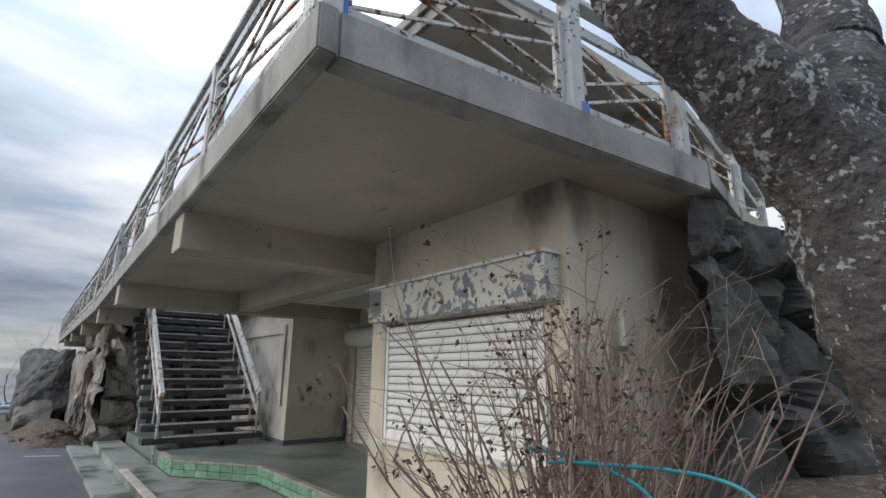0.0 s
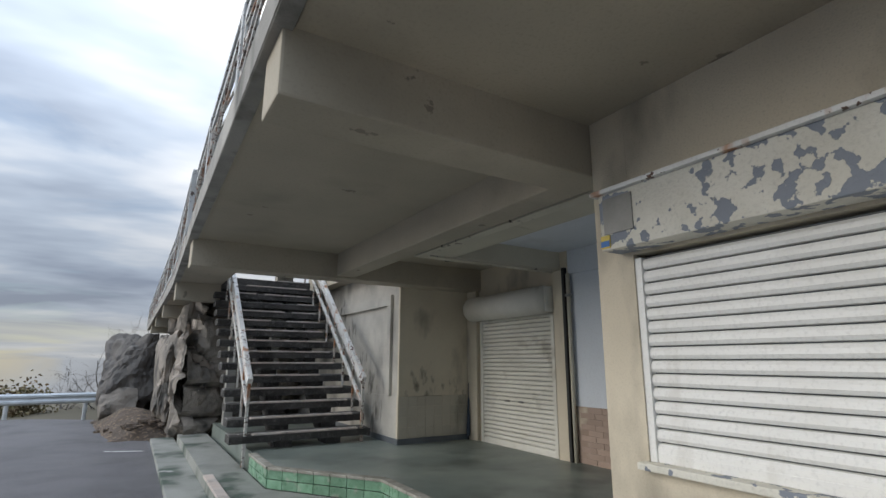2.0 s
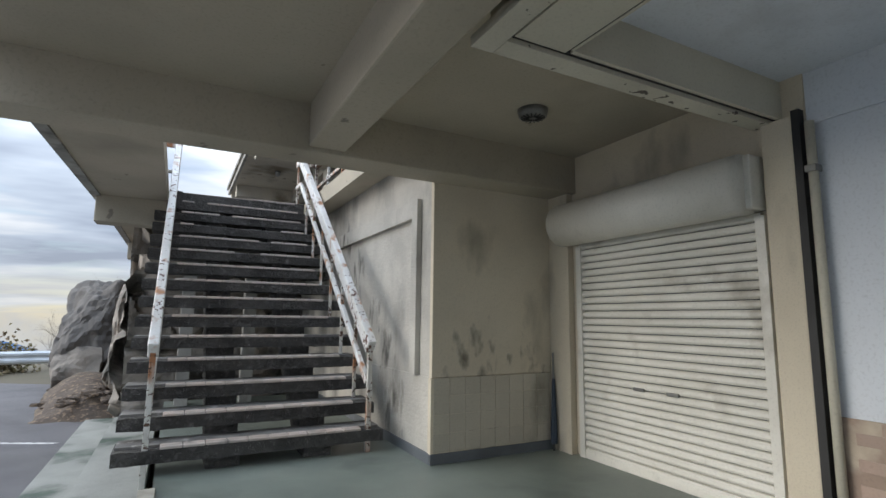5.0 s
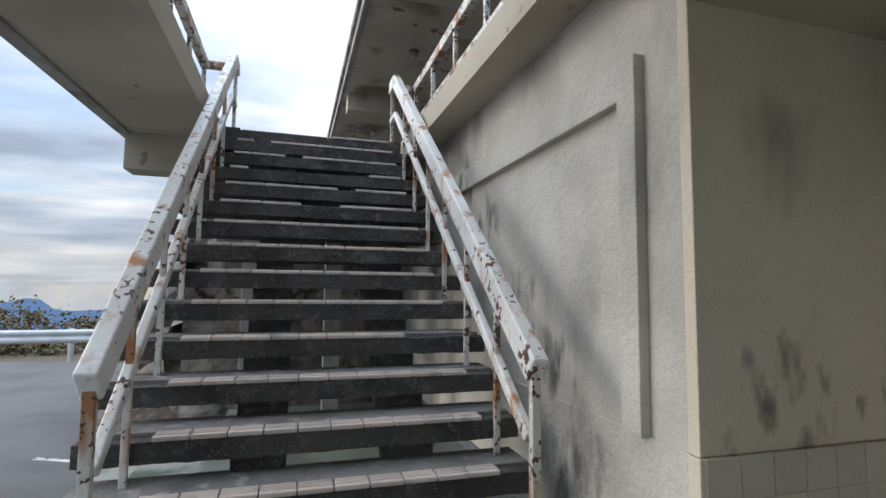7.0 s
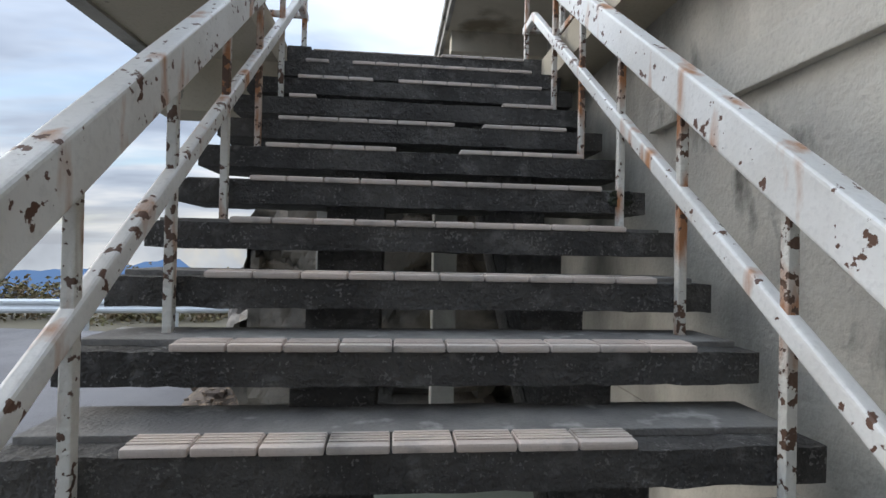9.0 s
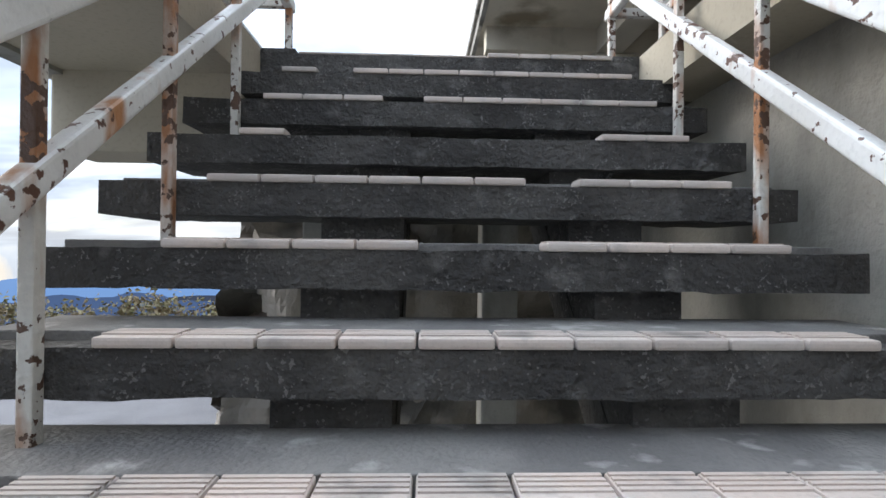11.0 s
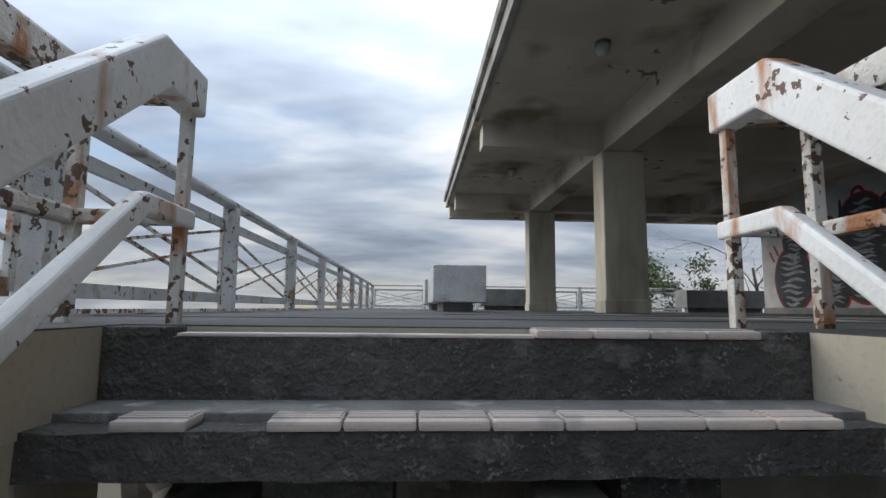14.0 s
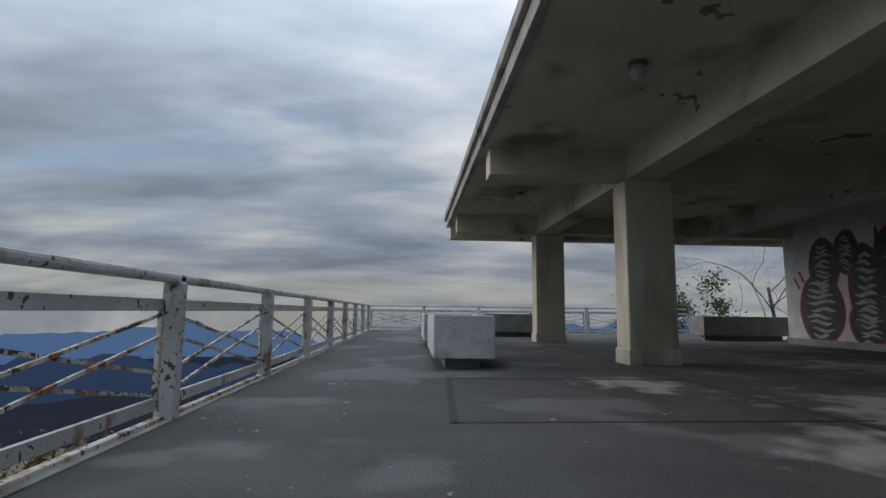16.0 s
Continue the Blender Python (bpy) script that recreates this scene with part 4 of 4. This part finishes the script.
ring = tube([(GX - 0.004, 9.95 + 0.15 * math.cos(a), 5.62 - 0.16 + 0.18 * math.sin(a)) for a in [i * math.pi / 8 for i in range(17)]], 0.045, 6)
for v in ring.verts:
    v.co.x = GX - 0.004 + (v.co.x - GX + 0.004) * 0.05
part("ring", ring, M_SPRAYR, graf, "red sprayed ring")
for a in (0.0, 0.16):
    part("dash", bar((GX - 0.004, 12.62 - a, 4.22 + a), (GX - 0.004, 12.78 - a, 4.5 + a), 0.006, 0.06, 0.0), M_SPRAYR, graf, "red dash")


def planter(x0, x1, y0, y1, front, label):
    p = thing("planter", label, "planter", "planters on the terrace")
    bm = box(x0, x1, y0, y1, DECK + 0.14, DECK + 0.67, 0.02)
    ins = [f for f in bm.faces if f.normal.z > 0.9 and f.calc_area() > 0.2]
    r = bmesh.ops.inset_region(bm, faces=ins, thickness=0.09)
    for f in ins:
        for v in f.verts:
            v.co.z -= 0.10
    part("trough", bm, front, p)
    part("foot", box(x0 + 0.16, x1 - 0.16, y0 + 0.25, y1 - 0.25, DECK, DECK + 0.145, 0.0), M_PLANTERGREY, p, "dark recessed foot")
    part("soil", box(x0 + 0.09, x1 - 0.09, y0 + 0.09, y1 - 0.09, DECK + 0.50, DECK + 0.58), M_LITTER, p, "dry soil")


planter(1.20, 1.96, 6.78, 9.0, M_PLANTER, "white rough-rendered concrete trough planter on a recessed foot")
planter(1.17, 1.93, 10.55, 12.8, M_PLANTER, "white rough-rendered concrete trough planter further along")
planter(3.0, 5.3, 15.2, 15.9, M_PLANTERGREY, "grey rendered trough planter near the far railing")
planter(9.0, 11.6, 14.2, 14.9, M_PLANTERGREY, "grey rendered trough planter beside the white wall")


def dome_lamp(x, y, z, label):
    l = thing("ceiling_lamp", label, "ceiling lamp", "ceiling lamps")
    part("base", tube([(x, y, z), (x, y, z - 0.035)], 0.09, 18), M_GREYMETAL, l)
    part("glass", tube([(x, y, z - 0.03), (x, y, z - 0.09), (x, y, z - 0.14), (x, y, z - 0.17)], [0.075, 0.078, 0.062, 0.02], 18), M_LAMP, l, "frosted glass", True)


dome_lamp(3.03, 4.98, RS, "unlit frosted glass ceiling lamp on the stained roof soffit")
dome_lamp(3.03, 10.3, RS, "unlit frosted glass ceiling lamp on the roof soffit")
dl = thing("ceiling_vent", "round dark ceiling fitting with ribbed rim under the deck", "ceiling vent")
part("rim", tube([(2.53, -3.97, SOFFIT), (2.53, -3.97, SOFFIT - 0.05), (2.53, -3.97, SOFFIT - 0.06)], [0.11, 0.10, 0.07], 20), M_GREYMETAL, dl, "", True)
for i in range(16):
    a = i * math.pi / 8
    part("rib", bar((2.53 + 0.03 * math.cos(a), -3.97 + 0.03 * math.sin(a), SOFFIT - 0.064), (2.53 + 0.085 * math.cos(a), -3.97 + 0.085 * math.sin(a), SOFFIT - 0.058), 0.008, 0.008, 0.0), M_DARK, dl)
wl = thing("recess_lamp", "grey ceiling lamp with a clear glass in the recess", "lamp")
part("base", box(2.18, 2.38, -7.02, -6.88, 2.50, 2.61, 0.02), M_GREYMETAL, wl)
part("glass", tube([(2.28, -6.95, 2.51), (2.28, -6.95, 2.44)], [0.06, 0.045], 14), M_LAMP, wl, "clear glass")
um = thing("umbrella", "closed blue umbrella leaning in the wall corner", "umbrella")
part("canopy", tube([(3.43, -3.06, 0.06), (3.435, -3.055, 0.2), (3.45, -3.04, 0.62)], [0.03, 0.03, 0.014], 10), M_CLOTH, um)
part("shaft", tube([(3.45, -3.04, 0.6), (3.456, -3.03, 0.85)], 0.008, 6), M_GREYMETAL, um)
part("tip", tube([(3.43, -3.06, 0.0), (3.43, -3.06, 0.08)], 0.01, 6), M_DARK, um)
for x, y, z0, z1 in ((3.52, -5.25, 0.0, 2.3), (1.62, -10.46, -0.4, 1.75)):
    pp = thing("pipe", "thin pale painted wall pipe", "pipe")
    part("tube", tube([(x, y, z0), (x, y, z1)], 0.025, 10), M_CREAM, pp, "", True)
    part("clip", box(x - 0.035, x + 0.035, y - 0.03, y + 0.03, z1 - 0.3, z1 - 0.26, 0.004), M_GREYMETAL, pp)

# ---- rocks ----
solid("boulder", rock((-1.0, 7.4, 0.72), (0.86, 1.35, 1.22), 5, 0.30, 3, 9), M_DARKROCK, "large dark overhanging boulder beside the road", "boulder")
solid("rock_outcrop", rock((2.9, 6.5, 0.9), (1.8, 2.6, 1.45), 5, 0.3, 15, 8), M_ROCK, "rock carrying the terrace", "rock")
solid("boulder", rock((-1.35, 6.2, 0.02), (0.42, 0.45, 0.48), 4, 0.25, 21, 8), M_ROCK, "pale broken boulder at the foot of the outcrop", "boulder")
def rock_face(a, b, height, lean, seed, material, label, nx=90, nz=60):
    """A broken rock wall from a to b: stepped blocks with cracks between them."""
    bm = bmesh.new()
    a, b = Vector(a), Vector(b)
    u = (b - a).normalized()
    out = Vector((u.y, -u.x, 0))
    grid = []
    for i in range(nx + 1):
        col = []
        for k in range(nz + 1):
            s, z = i / nx, k / nz
            p = a.lerp(b, s) + Vector((0, 0, z * height))
            q = Vector((p.x * 0.9 + 0.35 * p.z, p.y * 0.9, p.z * 1.25 - 0.2 * p.x)) + Vector((seed, 0, 0)) + 0.25 * noise.noise_vector(p * 1.3)
            d, cells = noise.voronoi(q)
            edge = min(1.0, (d[1] - d[0]) * 5)
            push = 0.22 * noise.cell(cells[0] * 7.3) + 0.16 * edge + 0.12 * noise.noise(p * 1.1) + 0.05 * noise.noise(p * 4.5) + 0.02 * noise.noise(p * 13)
            col.append(bm.verts.new(p + out * (push - lean * z * height)))
        grid.append(col)
    for i in range(nx):
        for k in range(nz):
            bm.faces.new((grid[i][k], grid[i + 1][k], grid[i + 1][k + 1], grid[i][k + 1]))
    ob = solid("cliff", bm, material, label, "rock")
    return ob


rock_face((2.12, -10.62, -0.6), (7.0, -11.6, -0.6), 3.25, 0.03, 2.0, M_SHADEDROCK, "mossy fractured rock face beside the kiosk, darkened for shade")
rock_face((-0.25, 1.75, -0.6), (2.6, 2.2, -0.6), 3.25, 0.02, 9.0, M_ROCK, "brown fractured rock face behind the open stairs")
rock_face((-0.18, 7.4, -0.6), (-0.02, 1.6, -0.6), 3.25, 0.03, 14.0, M_ROCK, "pale fractured rock outcrop under the deck")
solid("rock_outcrop", rock((-0.22, 5.2, 0.45), (0.42, 1.7, 1.35), 5, 0.32, 41, 9), M_ROCK, "pale broken rock between the boulder and the stairs", "rock")
rub = bmesh.new()
rnd = random.Random(7)
for i in range(240):
    a = rnd.random()
    x, y = -0.72 + rnd.gauss(0, 0.24) - a * 0.55, 3.0 + 3.4 * a + rnd.gauss(0, 0.3)
    s = rnd.uniform(0.02, 0.09)
    merge(rub, rock((x, y, ROAD_Z + max(0, 0.35 * (1 - abs(x + 0.7)))), (s, s, s * 0.6), 1, 0.4, i, 3))
solid("rubble", rub, M_LITTER, "brown gravel, clods and dead leaves at the rock foot", "rubble", "stuff")
mound = bmesh.new()
bmesh.ops.create_grid(mound, x_segments=24, y_segments=36, size=1)
for v in mound.verts:
    x, y = v.co.x * 0.75 - 0.85, 4.9 + v.co.y * 2.4
    e = (1 - v.co.x ** 2) * (1 - v.co.y ** 2)
    v.co = Vector((x - 0.25 * (y - 4.0) * 0.5, y, ROAD_Z - 0.03 + e * 0.5 + 0.06 * noise.noise(Vector((x * 3, y * 3, 0)))))
solid("soil_bank", mound, M_LITTER, "bank of brown soil and leaf litter below the rocks", "soil bank", "structure", smooth=True)
bed = bmesh.new()
bmesh.ops.create_grid(bed, x_segments=40, y_segments=40, size=1)
for v in bed.verts:
    x, y = 2.6 + v.co.x * 3.0, -12.3 + v.co.y * 2.0
    v.co = Vector((x, y, -0.36 + 0.06 * noise.noise(Vector((x * 2, y * 2, 5))) + max(0, min(x, 2.4) - 0.3) * 0.42))
solid("soil_bed", bed, M_LITTER, "earth bed with dead leaves beside the kiosk", "soil", "structure", smooth=True)

# ---- guard rail, shrubs and trees ----
gr = thing("guard_rail_road", "galvanised road guard rail on short posts", "guard rail")
GA, GB = Vector((-14, 9.0, 0.04)), Vector((-1.75, 9.9, 0.04))
prof = [(0.0, -0.16), (0.04, -0.11), (0.04, -0.06), (0.0, -0.01), (0.0, 0.02), (0.04, 0.06), (0.04, 0.11), (0.0, 0.16)]
bm = bmesh.new()
a = [bm.verts.new(GA + Vector((0, -px, pz))) for px, pz in prof]
b = [bm.verts.new(GB + Vector((0, -px, pz))) for px, pz in prof]
for i in range(len(prof) - 1):
    bm.faces.new((a[i], b[i], b[i + 1], a[i + 1]))
part("beam", bm, M_GALV, gr)
for i in range(7):
    p = GA.lerp(GB, 0.03 + i * 0.155)
    part("post", tube([(p.x, p.y + 0.06, -0.9), (p.x, p.y + 0.06, 0.22)], 0.06, 10), M_GALV, gr)


def branches(start, direction, length, radius, depth, rnd, bm, tips, droop=0.0, kids=(2, 4), wander=0.16, share=(0.4, 0.7)):
    pts, radii = [Vector(start)], [radius]
    d = Vector(direction).normalized()
    n = 5
    for i in range(n):
        d = (d + Vector((rnd.gauss(0, wander), rnd.gauss(0, wander), rnd.gauss(0, wander * 0.8) - droop))).normalized()
        pts.append(pts[-1] + d * length / n)
        radii.append(radius * (1 - 0.55 * (i + 1) / n))
    merge(bm, tube(pts, radii, 5 if radius < 0.02 else 8, False))
    tips.append((pts[-1], d))
    if depth:
        for _ in range(rnd.randint(*kids)):
            i = rnd.randint(2, n)
            side = Vector((rnd.gauss(0, 1), rnd.gauss(0, 1), rnd.gauss(0.25, 0.6))).normalized()
            branches(pts[i], d * 0.8 + side * 0.75, length * rnd.uniform(*share), radii[i] * 0.74, depth - 1, rnd, bm, tips, droop, kids, wander * 1.25, share)


def leaf_mesh(bm, at, size, rnd):
    u = Vector((rnd.gauss(0, 1), rnd.gauss(0, 1), rnd.gauss(-0.6, 0.6))).normalized()
    w = u.cross(Vector((rnd.gauss(0, 1), rnd.gauss(0, 1), rnd.gauss(0, 1)))).normalized()
    nn = u.cross(w)
    p = [at, at + u * size * 0.4 + w * size * 0.3 + nn * size * 0.12, at + u * size, at + u * size * 0.4 - w * size * 0.3 + nn * size * 0.14]
    v = [bm.verts.new(q) for q in p]
    bm.faces.new(v[:3]); bm.faces.new((v[0], v[2], v[3]))


rnd = random.Random(11)
bush = thing("bush", "leafless bush of many thin brown stems with dead leaves", "bush")
bm, lf = bmesh.new(), bmesh.new()
for i in range(120):
    tips = []
    a = rnd.uniform(0.66 * math.pi, 2.12 * math.pi)
    tilt = rnd.uniform(0.03, 0.55)
    base = (0.72 + 0.24 * math.cos(a) * rnd.random(), -10.72 + 0.24 * math.sin(a) * rnd.random(), -0.36)
    length = rnd.uniform(1.3, 2.1) * (1.0 - 0.2 * tilt)
    branches(base, (math.cos(a) * tilt, math.sin(a) * tilt, 1), length, rnd.uniform(0.007, 0.013), 3, rnd, bm, tips, 0.0, (2, 4), 0.10, (0.20, 0.38))
    for p, d in tips:
        if rnd.random() < (0.22 if p.x < 0.5 else 0.08):
            for _ in range(rnd.randint(1, 3)):
                leaf_mesh(lf, p + Vector((rnd.gauss(0, 0.012), rnd.gauss(0, 0.012), rnd.gauss(0, 0.018))), rnd.uniform(0.018, 0.042), rnd)
part("stem", bm, M_TWIG, bush)
part("dead_leaf", lf, M_DEADLEAF, bush, "curled dark brown leaves")

tree = thing("tree", "old leaning tree with dark lichen-covered bark", "tree")


def limb(points, radii, sides=26, amp=0.12):
    pts = []
    rr = []
    for i in range(len(points) - 1):
        for s in range(14):
            t = s / 14
            pts.append(Vector(points[i]).lerp(Vector(points[i + 1]), t)); rr.append(radii[i] * (1 - t) + radii[i + 1] * t)
    bm = tube(pts, rr, sides)
    for v in bm.verts:
        n = noise.noise(v.co * 6) * 0.5 + abs(noise.noise(Vector((v.co.x * 22, v.co.y * 22, v.co.z * 9)))) * 0.6
        c = min(pts, key=lambda q: (q - v.co).length_squared)
        v.co += (v.co - c).normalized() * n * amp * 0.5
    return bm


part("trunk", limb([(0.86, -12.46, -0.4), (0.66, -12.36, 0.5), (0.42, -12.18, 1.3), (0.34, -12.10, 1.9), (0.38, -12.05, 2.2)], [0.28, 0.21, 0.18, 0.19, 0.15]), M_BARK, tree, "", True)
part("limb", limb([(0.34, -12.10, 1.92), (0.06, -11.97, 2.2), (-0.25, -11.8, 2.5), (-0.5, -11.6, 3.2)], [0.17, 0.15, 0.13, 0.10], 20, 0.1), M_BARK, tree, "", True)
part("limb", limb([(0.40, -12.08, 2.05), (0.66, -12.1, 2.5), (0.9, -12.0, 3.2), (1.1, -11.9, 4.0)], [0.17, 0.15, 0.12, 0.08], 20, 0.1), M_BARK, tree, "", True)
bm, tips = bmesh.new(), []
for st, d in (((-0.5, -11.6, 3.2), (-0.3, 0.1, 1)), ((1.1, -11.9, 4.0), (0.4, 0.2, 1))):
    branches(st, d, 1.6, 0.06, 3, rnd, bm, tips, 0.0, (2, 3))
part("crown", bm, M_TREETWIG, tree, "bare grey branches")
lich = bmesh.new()
rnd = random.Random(5)
tr = bpy.data.objects["trunk"].data
for i in range(2600):
    v = tr.vertices[rnd.randrange(len(tr.vertices))]
    if noise.noise(v.co * 4) > 0.0:
        leaf_mesh(lich, v.co + v.normal * 0.004, rnd.uniform(0.006, 0.014), rnd)
part("lichen", lich, mat("grey_lichen", (0.24, 0.245, 0.235), (0.17, 0.18, 0.17), 20, 0.9, 0.2, 60), tree, "pale grey leafy lichen")


def bare_tree(x, y, z, h, seed, label):
    r = random.Random(seed)
    t = thing("bare_tree", label, "tree", "bare trees beyond the terrace")
    bm, tips = bmesh.new(), []
    part("trunk", tube([(x, y, z), (x + 0.1, y, z + h * 0.35), (x - 0.05, y + 0.1, z + h * 0.5)], [0.09, 0.07, 0.05], 8), M_TREETWIG, t)
    for i in range(8):
        a = r.uniform(0, 6.28)
        branches((x, y, z + h * r.uniform(0.25, 0.5)), (math.cos(a), math.sin(a), r.uniform(0.5, 1.3)), h * 0.36, 0.022, 3, r, bm, tips, 0.0, (2, 4))
    part("crown", bm, M_TREETWIG, t, "fine bare twigs")


for i, (x, y, z, h) in enumerate(((0.3, 24.0, -1.2, 5.7), (2.0, 23.0, -1.0, 5.2), (4.2, 24.0, -1.0, 5.1), (-0.6, 26.0, -1.5, 5.6), (6.0, 24.5, -1.2, 5.2), (14.2, 18.5, -0.5, 10.2), (-3.4, 14.5, -3.0, 4.2), (-2.0, 14.0, -2.4, 4.8), (-5.5, 15.5, -3.5, 4.2))):
    bare_tree(x, y, z, h, 50 + i, "leafless thin tree beyond the terrace edge" if x > -1.5 else "leafless sapling below the road")


def leafy(x, y, z, r, h, seed, material, label, n=1500):
    q = random.Random(seed)
    t = thing("shrub", label, "shrub", "evergreen shrubs")
    part("trunk", tube([(x, y, z), (x, y, z + h * 0.5)], [0.06, 0.03], 7), M_TREETWIG, t)
    bm = bmesh.new()
    clumps = [(Vector((x + q.gauss(0, r * 0.5), y + q.gauss(0, r * 0.5), z + h * q.uniform(0.3, 1.0))), r * q.uniform(0.18, 0.4)) for _ in range(22)]
    for i in range(n):
        c, s = q.choice(clumps)
        leaf_mesh(bm, c + Vector((q.gauss(0, s * 0.6), q.gauss(0, s * 0.6), q.gauss(0, s * 0.5))), q.uniform(0.09, 0.19), q)
    part("crown", bm, material, t, "small dark leaves")


leafy(11.0, 20.6, 0.0, 1.5, 5.1, 3, M_LEAF, "dark evergreen tree behind the far railing", 4200)
leafy(-6.8, 12.4, -1.4, 1.2, 1.9, 5, M_SCRUB, "yellow-green shrub behind the road guard rail", 2200)
leafy(-4.6, 13.0, -1.8, 1.2, 2.0, 6, M_SCRUB, "yellow-green shrub behind the road guard rail", 2200)
leafy(-9.4, 12.2, -1.4, 1.3, 1.8, 7, M_SCRUB, "dry shrub behind the road guard rail", 2000)

# ---- hoses ----
for pts in (((0.18, -10.85, 0.97), (0.34, -10.96, 0.93), (0.45, -11.11, 0.87), (0.48, -11.24, 0.8), (0.47, -11.33, 0.68)),
            ((0.2, -10.95, 0.92), (0.48, -11.14, 0.9), (0.66, -11.36, 0.88), (0.69, -11.54, 0.84), (0.64, -11.67, 0.74))):
    cv = []
    P = [Vector(p) for p in pts]
    for i in range(len(P) - 1):
        p0, p1, p2, p3 = P[max(i - 1, 0)], P[i], P[i + 1], P[min(i + 2, len(P) - 1)]
        for s in range(8):
            t = s / 8
            cv.append(0.5 * ((2 * p1) + (p2 - p0) * t + (2 * p0 - 5 * p1 + 4 * p2 - p3) * t * t + (3 * p1 - p0 - 3 * p2 + p3) * t ** 3))
    solid("hose", tube(cv, 0.009, 8), M_HOSE, "turquoise garden hose looped over the soil", "hose", smooth=True)
